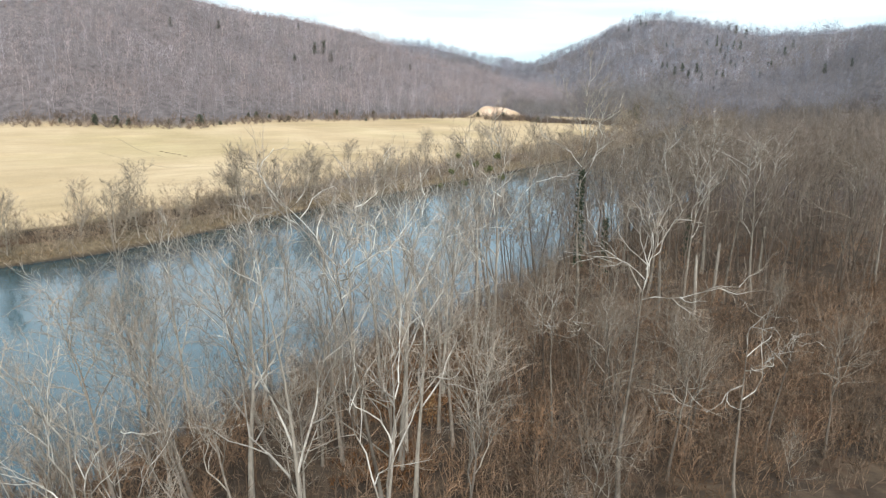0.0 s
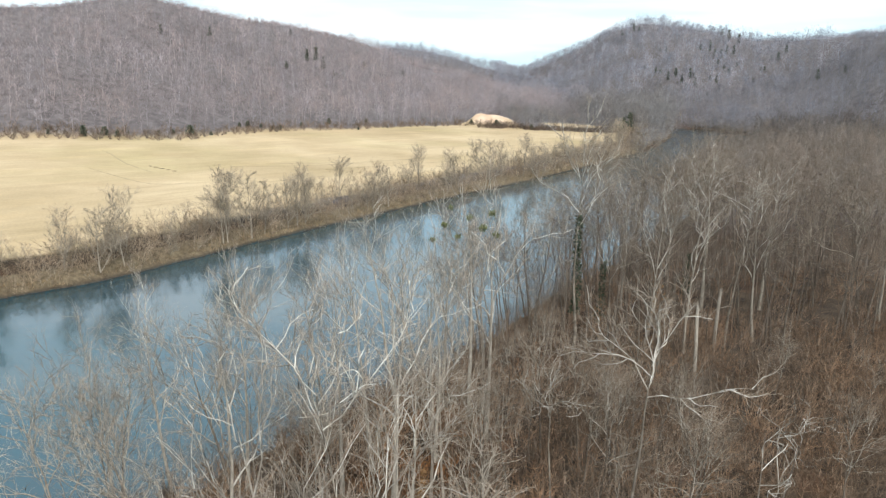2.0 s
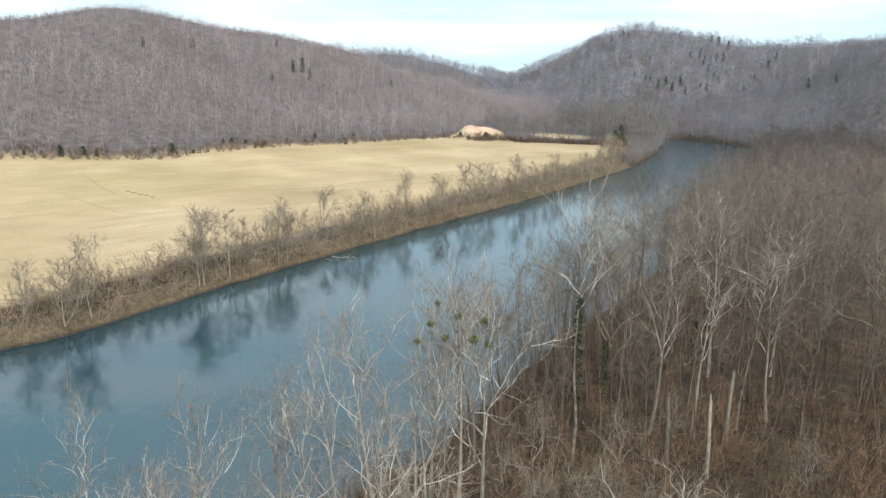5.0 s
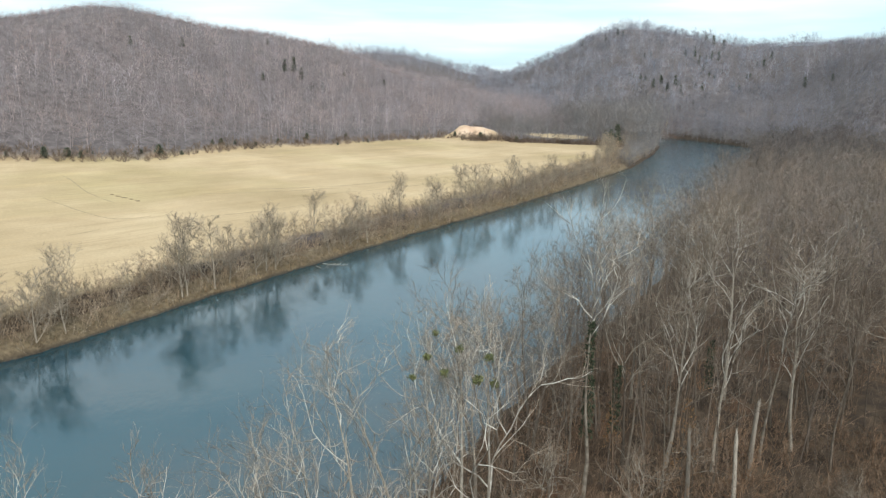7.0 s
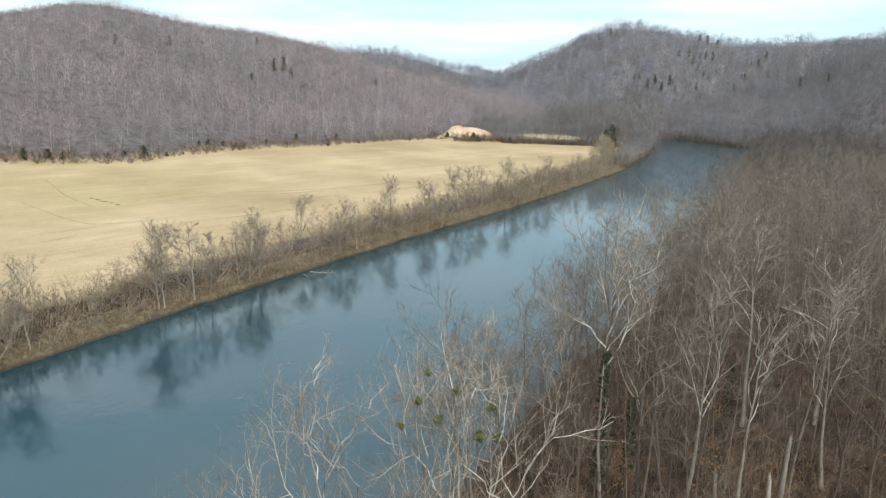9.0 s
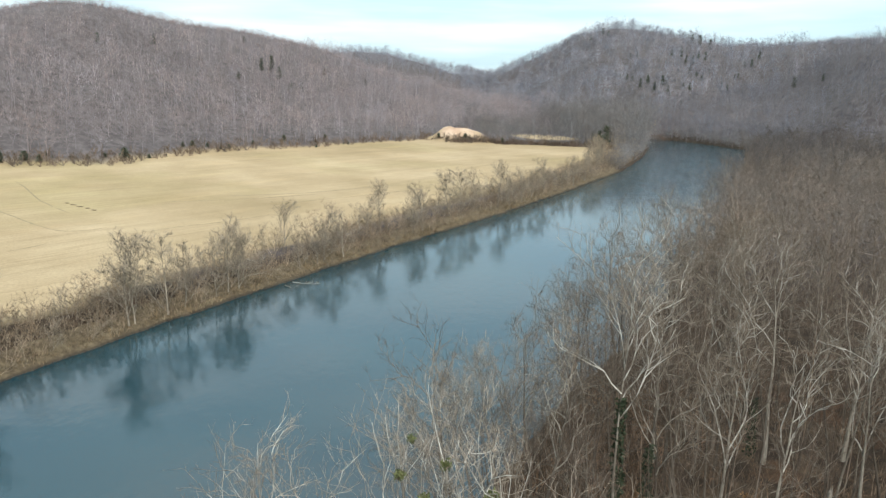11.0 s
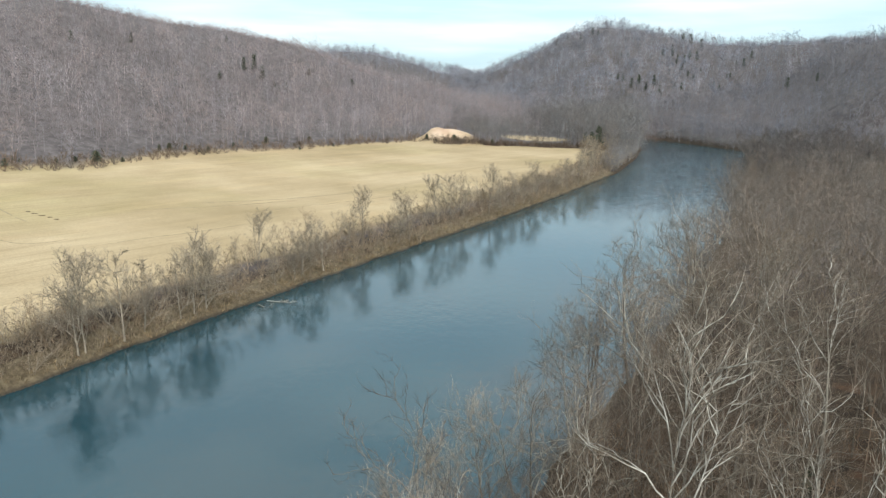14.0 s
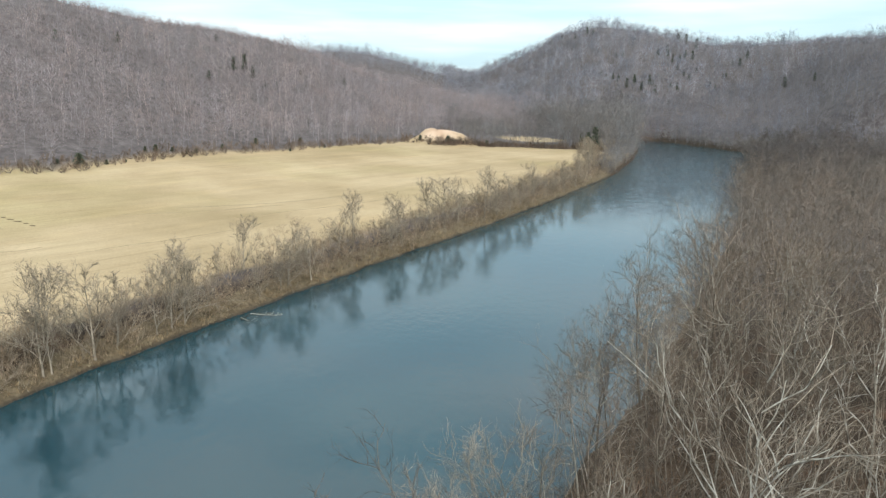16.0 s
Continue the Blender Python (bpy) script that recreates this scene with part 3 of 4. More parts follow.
def wood_stuff(name, label, places, kinds, mat, rng, size=(0.75, 1.2), category="woods", scale=None, patch=40, stem_tone=1.0, bold=12, lean=None, lift=0.0, mixed=1.0, patchy=0.36, hue=0.0):
    """Many trees in one mesh."""
    xs, ys = places
    zs = land(xs, ys) + lift
    grown = scale(xs, ys) if scale else np.ones_like(xs)
    tone, warmth = 1 + patchy * rolling(xs, ys, patch), hue * rolling(ys, xs, 0.8 * patch)
    vs, fs, shades, n = [], [], [], 0
    for x, y, z, own, shade, hot in zip(xs, ys, zs, grown, tone, warmth):
        v, f = kinds[rng.randint(len(kinds))]
        s, a = own * rng.uniform(*size), rng.uniform(0, 6.28)
        c, d = math.cos(a) * s, math.sin(a) * s
        lx, ly = lean(x, y) if lean else (0, 0)
        vs.append(np.stack([v[:, 0] * c - v[:, 1] * d + x + v[:, 2] * s * lx, v[:, 0] * d + v[:, 1] * c + y + v[:, 2] * s * ly, v[:, 2] * s * rng.uniform(0.9, 1.12) + z], 1))
        fs.append(f + n)
        n += len(v)
        g, warm = shade * (1 + mixed * rng.uniform(-0.28, 0.25)), hot + rng.uniform(-0.07, 0.07)
        own_shade = np.tile(np.array([g * (1 + warm), g, g * (1 - warm), 1], np.float32), (len(v), 1))
        own_shade[(12 if bold > 12 else 0):bold, :3] *= stem_tone * rng.uniform(0.7, 1.3)
        shades.append(own_shade)
    me = mesh_of(name, np.concatenate(vs), np.concatenate(fs), mat)
    me.color_attributes.new("tint", "FLOAT_COLOR", "POINT").data.foreach_set("color", np.concatenate(shades).ravel())
    ob = new(name, me)
    return tagged(ob, label, category, kind="stuff")


def polar(x, y):
    return np.hypot(x, y + 20), np.degrees(np.arctan2(x, y + 20))


def knot(q, knots, col):
    return np.interp(q, [k[0] for k in knots], [k[col] for k in knots])


# ---- woods on the hills ----


def shrub(seed, tall, stems, twigs, r):
    rg = np.random.RandomState(seed)
    w = Wood()
    for _ in range(stems):
        az, tilt = rg.uniform(0, 6.28), rg.uniform(0.05, 1.08)
        d = np.array([math.cos(az) * math.sin(tilt), math.sin(az) * math.sin(tilt), math.cos(tilt)])
        p = np.array([rg.normal(0, 0.3), rg.normal(0, 0.3), -0.15])
        e = p + d * tall * rg.uniform(0.6, 1.05)
        w.spikes([p], [e], [r * 1.4])
        s = p + (e - p) * rg.uniform(0.3, 0.95, twigs)[:, None]
        w.twigs(s, np.array([a + aside(rg, d, rg.uniform(0.3, 1.1)) * tall * rg.uniform(0.13, 0.34) for a in s]), r)
    return w.arrays()


rng = np.random.RandomState(11)
HILL_KINDS = [simple_tree(100 + i, 14.5 + i % 3, 0.075, 6, 78, 0.062, 0.40, 0.14, 0.11) for i in range(10)]
FAR_KINDS = [simple_tree(200 + i, 16.5 + i % 3, 0.10, 5, 66, 0.16, 0.33, 0.08, 0.10) for i in range(8)]


def on_left_hill(x, y):
    r, q = polar(x, y)
    return field_side(x, y) & (wooded(x, y) > 0.6) & (r < knot(q, HILL_LEFT, 2) + 30) & (q > -34) & (q < 11) & (r > np.minimum(knot(q, HILL_LEFT, 1) - 12, 560)) & (r < 900) & (glade(x, y) < 0.1)


def on_far_ridge(x, y):
    r, q = polar(x, y)
    return (q > -9) & (q < 6.5) & (r > 1110) & (r < 1310)


def on_right_hill(x, y):
    r, q = polar(x, y)
    return (q > 4) & (q < 37) & (r > knot(q, HILL_RIGHT, 1) - 10) & (r < knot(q, HILL_RIGHT, 2) + 35) & (shore(x, y) > 1.5) & (q < 36)


def ridge_low(knots):
    """Trees stay lower on the windy crest."""
    def own(x, y):
        r, q = polar(x, y)
        return 1 - 0.7 * smooth((r - knot(q, knots, 2) + 80) / 70)
    return own


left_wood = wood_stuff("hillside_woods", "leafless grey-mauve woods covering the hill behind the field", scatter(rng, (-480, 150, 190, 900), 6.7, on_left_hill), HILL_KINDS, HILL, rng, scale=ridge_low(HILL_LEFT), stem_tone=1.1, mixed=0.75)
far_wood = wood_stuff("ridge_woods", "bare grey woods on the distant ridge at the valley's end", scatter(rng, (-250, 800, 170, 1400), 10.2, on_far_ridge), FAR_KINDS, HAZYHILL, rng, scale=ridge_low(HILL_FAR), mixed=0.6)
right_wood = wood_stuff("mountain_woods", "bare grey-brown woods over the steep hill beyond the river bend", scatter(rng, (60, 280, 700, 1450), 10.0, lambda x, y: on_right_hill(x, y) & (polar(x, y)[0] > 700)), FAR_KINDS, HAZYHILL, rng, scale=ridge_low(HILL_RIGHT), patch=45, mixed=1.25)

near_hill = wood_stuff("valley_side_woods", "bare mauve-brown woods on the steep side of the valley", scatter(rng, (150, 280, 480, 720), 7.4, lambda x, y: on_right_hill(x, y) & (polar(x, y)[0] < 720) & (polar(x, y)[1] < 35.5)), HILL_KINDS, HAZYHILL, rng, scale=ridge_low(HILL_RIGHT), patch=35)
CREST_KINDS = [shrub(180 + i, 6.5, 11, 6, 0.085) for i in range(5)]
THICKET_KINDS = [shrub(190 + i, 9.0, 10, 4, 0.17) for i in range(5)]
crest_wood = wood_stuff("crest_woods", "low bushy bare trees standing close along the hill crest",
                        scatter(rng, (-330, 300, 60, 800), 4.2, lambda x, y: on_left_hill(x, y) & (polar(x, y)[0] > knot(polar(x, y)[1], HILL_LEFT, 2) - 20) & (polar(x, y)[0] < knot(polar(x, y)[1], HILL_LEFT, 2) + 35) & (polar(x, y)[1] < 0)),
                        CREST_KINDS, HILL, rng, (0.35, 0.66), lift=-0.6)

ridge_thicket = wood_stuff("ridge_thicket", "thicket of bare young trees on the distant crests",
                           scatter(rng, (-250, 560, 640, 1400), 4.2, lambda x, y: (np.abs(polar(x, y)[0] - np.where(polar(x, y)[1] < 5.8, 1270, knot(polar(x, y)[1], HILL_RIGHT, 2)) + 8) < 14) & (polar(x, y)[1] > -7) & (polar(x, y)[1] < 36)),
                           THICKET_KINDS, HAZYHILL, rng, (0.4, 0.66), lift=-1.5)

# ---- bottomland forest on the near bank ----


def in_bottom(x, y):
    r, q = polar(x, y)
    return ~field_side(x, y) & (shore(x, y) > 1.5) & (r < knot(q, HILL_RIGHT, 1) + 5) & (q < 75) & (y > -45)


def near_zone(x, y):
    return (np.hypot(x - 5, y - 5) < 88) & (x < 66)


MID_KINDS = [crown_tree(300 + i, 21 + i % 4, 0.2, 9, 8, 8, 0.0155, 0.37, 0.3) for i in range(8)]
DEEP_KINDS = [crown_tree(320 + i, 20 + i % 4, 0.18, 6, 8, 7, 0.026, 0.39, 0.28) for i in range(8)]


def out_over_water(x, y):
    """Trees on the very edge lean out over the river."""
    d = float(shore(x, y))
    k = 0.34 * math.exp(-d / 4) * rng.uniform(0.3, 1.2)
    return -0.88 * k + rng.normal(0, 0.03), 0.4 * k + rng.normal(0, 0.03)


mid_wood = wood_stuff("bottomland_woods", "leafless grey-brown forest filling the flat ground beside the river",
                      scatter(rng, (0, -45, 230, 215), 6.2, lambda x, y: in_bottom(x, y) & ~near_zone(x, y) & (polar(x, y)[1] < 38)), MID_KINDS, BOTTOM, rng, (0.62, 1.05), patch=22, stem_tone=1.2, bold=93, lean=out_over_water)
deep_wood = wood_stuff("valley_woods", "leafless brown-grey forest further along the river flat",
                       scatter(rng, (0, 215, 360, 760), 6.4, lambda x, y: in_bottom(x, y) & ~near_zone(x, y) & (polar(x, y)[1] < 38)), DEEP_KINDS, DEEPWOOD, rng, (0.55, 1.05), patch=26, stem_tone=1.05, bold=66, lean=out_over_water)
EDGE_TREES = [crown_tree(330 + i, 12 + 1.5 * i, 0.15, 8, 6, 7, 0.018, 0.38, 0.12) for i in range(5)]
edge_wood = wood_stuff("water_edge_trees", "leafless grey trees of uneven height leaning over the water",
                       scatter(rng, (0, 40, 240, 400), 4.0, lambda x, y: in_bottom(x, y) & (shore(x, y) > 0.8) & (shore(x, y) < 6.5) & (rng.uniform(size=x.shape) < 0.6 + 0.3 * rolling(x, y, 22))), EDGE_TREES, BOTTOM, rng, (0.4, 1.05), patch=18, stem_tone=1.6, bold=84, lean=out_over_water)


def in_far_end(x, y):
    return field_side(x, y) & (wooded(x, y) > 0.6) & (x > 46) & (y > 395) & (y < 640) & (glade(x, y) < 0.15) & (shore(x, y) > 1.0) & (polar(x, y)[0] > 415)


END_KINDS = [simple_tree(340 + i, 14 + 1.5 * (i % 4), 0.12, 6, 84, 0.06, 0.36, 0.22, 0.12) for i in range(6)]
end_wood = wood_stuff("riverside_woods", "bare grey woods where the field narrows to the river bend", scatter(rng, (40, 380, 215, 640), 5.6, in_far_end), END_KINDS, ENDWOOD, rng, (0.7, 1.15), scale=lambda x, y: 0.85 + 0.7 * smooth((x - 85) / 40))


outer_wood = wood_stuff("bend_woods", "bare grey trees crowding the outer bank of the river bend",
                        scatter(rng, (196, 330, 420, 680), 5.6, lambda x, y: ~field_side(x, y) & (shore(x, y) > 0.8) & (shore(x, y) < 26) & (y > 395 - 0.3 * (x - 230)) & (polar(x, y)[1] < 40) & (polar(x, y)[0] > 440)), END_KINDS, HAZYHILL, rng, (0.5, 0.95), patch=20)


SHORE_KINDS = [simple_tree(370 + i, 6 + i, 0.08, 5, 60, 0.05, 0.5, 0.1, 0.18) for i in range(5)]
shore_brush = wood_stuff("shore_brush", "low grey brush overhanging the water round the river bend",
                         scatter(rng, (90, 300, 420, 680), 2.7, lambda x, y: (shore(x, y) > 0.3) & (shore(x, y) < 5.5) & (((y > 345) & field_side(x, y)) | (~field_side(x, y) & (polar(x, y)[0] > 440) & (y > 395 - 0.3 * (x - 230)))) & (polar(x, y)[1] < 40)),
                         SHORE_KINDS, ENDWOOD, rng, (0.65, 1.3), "brush", patch=16)


def planted(x, y, turn, size, lean_x=0.0, lean_y=0.0, sink=0.0):
    return pose(x, y, float(land(x, y)) - sink, lean_x, lean_y, 0) @ pose(0, 0, 0, 0, 0, turn) @ Matrix.Scale(size, 4)


class Stand:
    """Plants trees of a few kinds; the first use of a kind is the original, later ones are copies."""

    def __init__(self, kinds):
        self.kinds, self.used = kinds, set()

    def plant(self, k, m):
        k %= len(self.kinds)
        if k in self.used:
            return copy_thing(self.kinds[k], m)
        self.used.add(k)
        self.kinds[k].matrix_basis = m
        return self.kinds[k]


rng = np.random.RandomState(21)
GREY = Stand([tree_thing("bare_tree", grow(40 + i, 23.5 + 0.8 * (i % 3), 0.24, fork=0.5, limbs=8, branches=6, sprays=4, twigs=4, lift=0.06, wander=0.16, open_angle=(0.42, 1.05), twig_r=0.009, reach=1.5), (BARK, LIMB, TWIG),
                         "tall leafless grey-barked tree standing in the river bottom forest", "tree", "bare trees of the river bottom") for i in range(6)])
POLE = Stand([tree_thing("forest_tree", grow(55 + i, 22 + 0.9 * i, 0.17, fork=0.48, limbs=7, branches=6, sprays=3, twigs=4, lift=0.1, wander=0.17, open_angle=(0.35, 0.95), twig_r=0.009, reach=1.2), (BARK, DULL, DARKTWIG),
                         "slender leafless forest tree with a long grey trunk", "tree", "slender trees of the river bottom") for i in range(5)])
SYCAMORE = Stand([tree_thing("sycamore", grow(170 + i, 23.5, 0.22, fork=(0.38, 0.5)[i // 2], limbs=6, branches=5, sprays=4, twigs=3, lift=(0.12, 0.09)[i // 2], wander=(0.15, 0.13)[i // 2], open_angle=((0.3, 0.85), (0.35, 1.0))[i // 2], twig_r=0.0095, reach=1.25, stout=1.05, turn_out=0.95), (LIMB, PALE, PALE_TWIG),
                             "leafless sycamore with white upper limbs on the river bank", "tree", "white sycamores of the river bank") for i in range(4)])

LEANER = Stand([tree_thing("leaning_tree", grow(140 + i, 21, 0.2, fork=0.45, limbs=8, branches=7, sprays=4, twigs=3, lift=0.08, wander=0.13, open_angle=(0.3, 0.85), twig_r=0.0095, reach=1.3, stout=1.0, turn_out=0.8), (DULL, LIMB, PALE_TWIG),
                           "leafless pale grey tree leaning out over the river", "tree", "leaning trees of the river bank") for i in range(3)])
for i, (x, y, s, a) in enumerate([(-13.5, -9.5, 0.86, -13), (-17.5, -14.0, 0.8, -16), (-20.5, -17.5, 0.78, -12), (-15.5, -18.5, 0.82, -17), (-22.5, -22.5, 0.72, -14), (-12.0, -21.0, 0.8, -15), (-9.0, -8.5, 0.85, -8), (-18.0, -24.5, 0.7, -15),
                                  (0.5, 35.5, 0.86, -13), (3.0, 39.5, 0.95, -10), (5.5, 44.5, 0.9, -12), (8.0, 49.5, 0.95, -9), (11.0, 54.0, 0.85, -12), (2.5, 42.0, 0.7, -17)]):
    LEANER.plant(i, planted(x, y, 100 * i, s, 2 - 3 * (i % 3), a))


def clearing(x, y):
    """Scrub with hardly a tree, in front of the forest."""
    return (y < 20 + 0.28 * (x - 8) + 2.5 * rolling(x, y, 17)) & (y > -60) & (x > -1) & (x < 75) & (shore(x, y) > 9)


def river_lean(x, y):
    """Trees at the water's edge lean out over it."""
    d = float(shore(x, y))
    k = (12.0 if y < 22 else 4.5) * math.exp(-d / 5) if d < 25 else 0
    return -0.45 * k + rng.uniform(-3, 3), -k + rng.uniform(-3, 3)


SPREADING = Stand([tree_thing("sycamore", grow(230 + i, (20.0, 25.0)[i], 0.17, fork=0.82, limbs=7, branches=5, sprays=4, twigs=3, lift=0.06, wander=0.15, open_angle=(0.65, 1.5), twig_r=0.0095, reach=1.1, stout=1.3), (MOTTLED, PALE, PALE_TWIG),
                              "leafless sycamore with a wide crown of white limbs", "tree", "white sycamores of the river bank") for i in range(2)])
SNAG = Stand([tree_thing("dead_tree", grow(250 + i, 19.0, 0.15, fork=0.66, limbs=5, branches=3, sprays=2, twigs=1, lift=0.04, wander=0.24, open_angle=(0.7, 1.9), twig_r=0.012, reach=1.0), (DULL, PALE, DRIFT),
                         "crooked dead tree with a few bleached limbs above the thicket", "dead tree", "dead trees in the thicket") for i in range(2)])
SNAG.plant(0, planted(13.6, -20.3, 40, 0.86))
SNAG.plant(1, planted(20.5, -8.0, 150, 0.62))
CROWN = Stand([tree_thing("sycamore", grow(262, 26.0, 0.2, fork=0.72, limbs=7, branches=6, sprays=4, twigs=3, lift=0.13, wander=0.12, open_angle=(0.5, 1.3), twig_r=0.0095, reach=1.15, stout=1.3, turn_out=0.8), (MOTTLED, PALE, PALE_TWIG),
                          "tall leafless sycamore with pale limbs arching up from one fork", "tree", "white sycamores of the river bank")])
SYCAMORES = [(8.2, -16.6, 0.98, 20), (-4.0, -25.4, 0.93, 80), (-7.6, -27.5, 0.9, 200), (5.6, -7.4, 0.64, 140), (-1.6, 13.6, 0.98, 10), (2.2, 7.2, 1.02, 250), (1.0, 12.0, 0.97, 130),
             (12.4, 24.0, 1.02, 300), (22.0, 31.0, 1.0, 60), (-14, -14, 0.86, 30), (31.5, 31.5, 0.95, 190), (34.0, 47.0, 1.0, 100), (-9, -2, 0.9, 150)]
for i, (x, y, s, a) in enumerate(SYCAMORES):
    (CROWN if i == 7 else SPREADING if i in (0, 1, 3, 10) else SYCAMORE).plant(0 if i == 3 else i % 2 if i < 4 else 1 if i == 10 else i, planted(x, y, a, s, *river_lean(x, y)))
for i, (x, y, s, a) in enumerate([(-10.5, 5.0, 0.82, -11), (-5.5, 12.5, 0.88, -12), (-7.0, 2.5, 0.86, -9), (-3.0, 17.0, 0.82, -13)]):
    SYCAMORE.plant(2 + i % 2, planted(x, y, 67 * i, s, 3 - 2 * (i % 4), a))
for i, (x, y, s) in enumerate([(27, 58, 1.0), (31, 66, 1.05), (24, 64, 0.95), (36, 60, 1.0), (30, 50, 0.95), (20.5, 53, 0.85), (39, 70, 1.0)]):
    GREY.plant(i, planted(x, y, 77 * i, s, rng.uniform(-4, 4), rng.uniform(-4, 4)))
taken = np.array([(0.5, 35.5), (3, 39.5), (5.5, 44.5), (8, 49.5), (11, 54), (-10.5, 5), (-8.5, 9), (-5.5, 12.5), (-7, 2.5), (-4, 6.5), (-12.5, 1.5), (-3, 17), (-13.5, -9.5), (-17.5, -14), (-20.5, -17.5), (-15.5, -18.5), (-11, -14.5), (-12, -21), (27, 58), (31, 66), (24, 64), (36, 60), (30, 50), (20.5, 53), (39, 70)] + [(x, y) for x, y, s, a in SYCAMORES])


def roomy(x, y, gap):
    return np.min(np.hypot(x[:, None] - taken[:, 0], y[:, None] - taken[:, 1]), 1) > gap


for gap, zone in ((7.8, lambda x, y: (shore(x, y) < 15) & (y < 22) & (y > -14) & ~clearing(x, y)), (4.7, lambda x, y: (shore(x, y) < 9) & (y >= 22)), (4.3, lambda x, y: (shore(x, y) >= np.where(y < 22, 15, 9)) & ~clearing(x, y) & (y < 44) & (x < 56)), (5.8, lambda x, y: (shore(x, y) >= np.where(y < 22, 15, 9)) & ~clearing(x, y) & ((y >= 44) | (x >= 56)))):
    px, py = scatter(rng, (-60, -45, 72, 96), gap, lambda x, y: in_bottom(x, y) & near_zone(x, y) & zone(x, y) & (y > -31) & (x > -45) & roomy(x, y, 3.0) & ~((x > 0) & (y < -12)))
    for x, y in zip(px, py):
        west = y < 22 and x < 6
        pale = rng.uniform() < (0.3 if west else 0.1)
        stand = SYCAMORE if pale else LEANER if west and rng.uniform() < 0.7 else GREY if rng.uniform() < (0.36 if west else 0.2 if 14 < y < 46 and x < 36 else 0.12) else POLE
        tall = rng.uniform(0.58, 0.8) if x < -6 and y < 22 else rng.uniform(0.76, 0.98) if y < 22 else rng.uniform(0.8, 1.08) * (0.8 if gap == 4.7 else 1.0)
        stand.plant(rng.randint(60), planted(x, y, rng.uniform(0, 360), tall, *river_lean(x, y)))

few = np.random.RandomState(63)
px, py = scatter(few, (4, -30, 66, 26), 8.5, lambda x, y: clearing(x, y) & roomy(x, y, 4.0))
for x, y in zip(px, py):
    (GREY if few.uniform() < 0.6 else POLE).plant(few.randint(60), planted(x, y, few.uniform(0, 360), few.uniform(0.26, 0.5), few.uniform(-8, 8), few.uniform(-8, 8)))
px, py = scatter(few, (0, -11, 17, 13), 3.9, lambda x, y: clearing(x, y) & roomy(x, y, 2.5))
for x, y in zip(px, py):
    GREY.plant(few.randint(60), planted(x, y, few.uniform(0, 360), few.uniform(0.32, 0.52), few.uniform(-8, 8), few.uniform(-8, 8)))

# ---- trees of the far bank ----
BANK_MATS = (RIPARIAN, RIPARIAN, BANK_TWIG)
ROUND = Stand([tree_thing("bank_tree", grow(90 + i, 12.0, 0.14, fork=0.02, limbs=12, branches=6, sprays=4, twigs=5, lift=0.06, wander=0.10, open_angle=(0.3, 1.1), twig_r=0.0125, reach=1.4), BANK_MATS,
                          "bushy round-crowned leafless tree on the bank beside the field", "tree", "trees along the field bank") for i in range(4)])
UPRIGHT = Stand([tree_thing("bank_tree", grow(110 + i, 12.0, 0.12, fork=0.08, limbs=12, branches=6, sprays=4, twigs=5, lift=0.1, wander=0.13, open_angle=(0.2, 0.85), twig_r=0.012, reach=1.35), (RIPARIAN, RIPARIAN, BANK_TWIG),
                            "upright leafless tree with a pale trunk at the water's edge", "tree", "trees along the field bank") for i in range(3)])
# x, y, height, round crown or upright
FIELD_BANK = [(-58.6, 73.6, 12.5, 0), (-55.3, 77.5, 15.0, 1), (-64.5, 71.5, 11.0, 1), (-72.0, 62.0, 11.0, 0), (-80.0, 52.0, 12.0, 1), (-51.5, 87.5, 6.0, 1), (-44.8, 99.6, 14.0, 1), (-43.9, 100.6, 12.5, 1),
              (-38.5, 105.5, 14.5, 0), (-36.5, 109.0, 12.0, 0), (-33.1, 115.9, 13.5, 1), (-31.8, 118.5, 16.0, 1), (-30.3, 121.0, 12.5, 0), (-28.4, 150.2, 9.6, 0), (-32.6, 147.0, 6.5, 1),
              (-17.7, 142.8, 11.5, 1), (-16.6, 144.6, 12.8, 1), (-12.8, 151.0, 9.5, 0), (-21.0, 137.5, 7.0, 0), (-7.9, 175.0, 11.6, 0), (-11.0, 172.0, 8.0, 1), (3.4, 184.5, 9.6, 0), (1.0, 180.0, 8.0, 0),
              (11.6, 200.5, 13.2, 0), (15.5, 205.0, 11.0, 0), (20.0, 212.0, 9.0, 1), (28.8, 224.0, 13.4, 0), (33.5, 231.0, 10.0, 0), (39.0, 238.5, 10.5, 1), (43.5, 246.0, 9.0, 0), (50.8, 257.0, 9.5, 1),
              (56.0, 266.0, 8.0, 0), (61.8, 273.0, 9.0, 1), (68.0, 286.0, 9.5, 0), (75.0, 301.0, 10.5, 0), (81.4, 321.0, 12.0, 0), (88.0, 330.0, 11.0, 1), (93.0, 342.0, 12.0, 0)]
bank_rng = np.random.RandomState(77)
for i, (x, y, tall, upright) in enumerate(FIELD_BANK):
    inland = max(0.0, 1.3 - float(shore(x, y)))  # clear of the cut bank
    x, y = x - 0.86 * inland, y + 0.5 * inland
    (UPRIGHT if upright else ROUND).plant(i // 2, planted(x, y, 67 * i, tall * (0.9 if upright else 0.95) * (0.98 + 0.26 * float(smooth((y - 125) / 60))) / 11.2, bank_rng.uniform(-4, 4), bank_rng.uniform(-6, 4)))
BANK_KINDS = [crown_tree(350 + i, 8 + i % 3, 0.09, 7, 6, 6, 0.017, 0.36, 0.08) for i in range(6)]
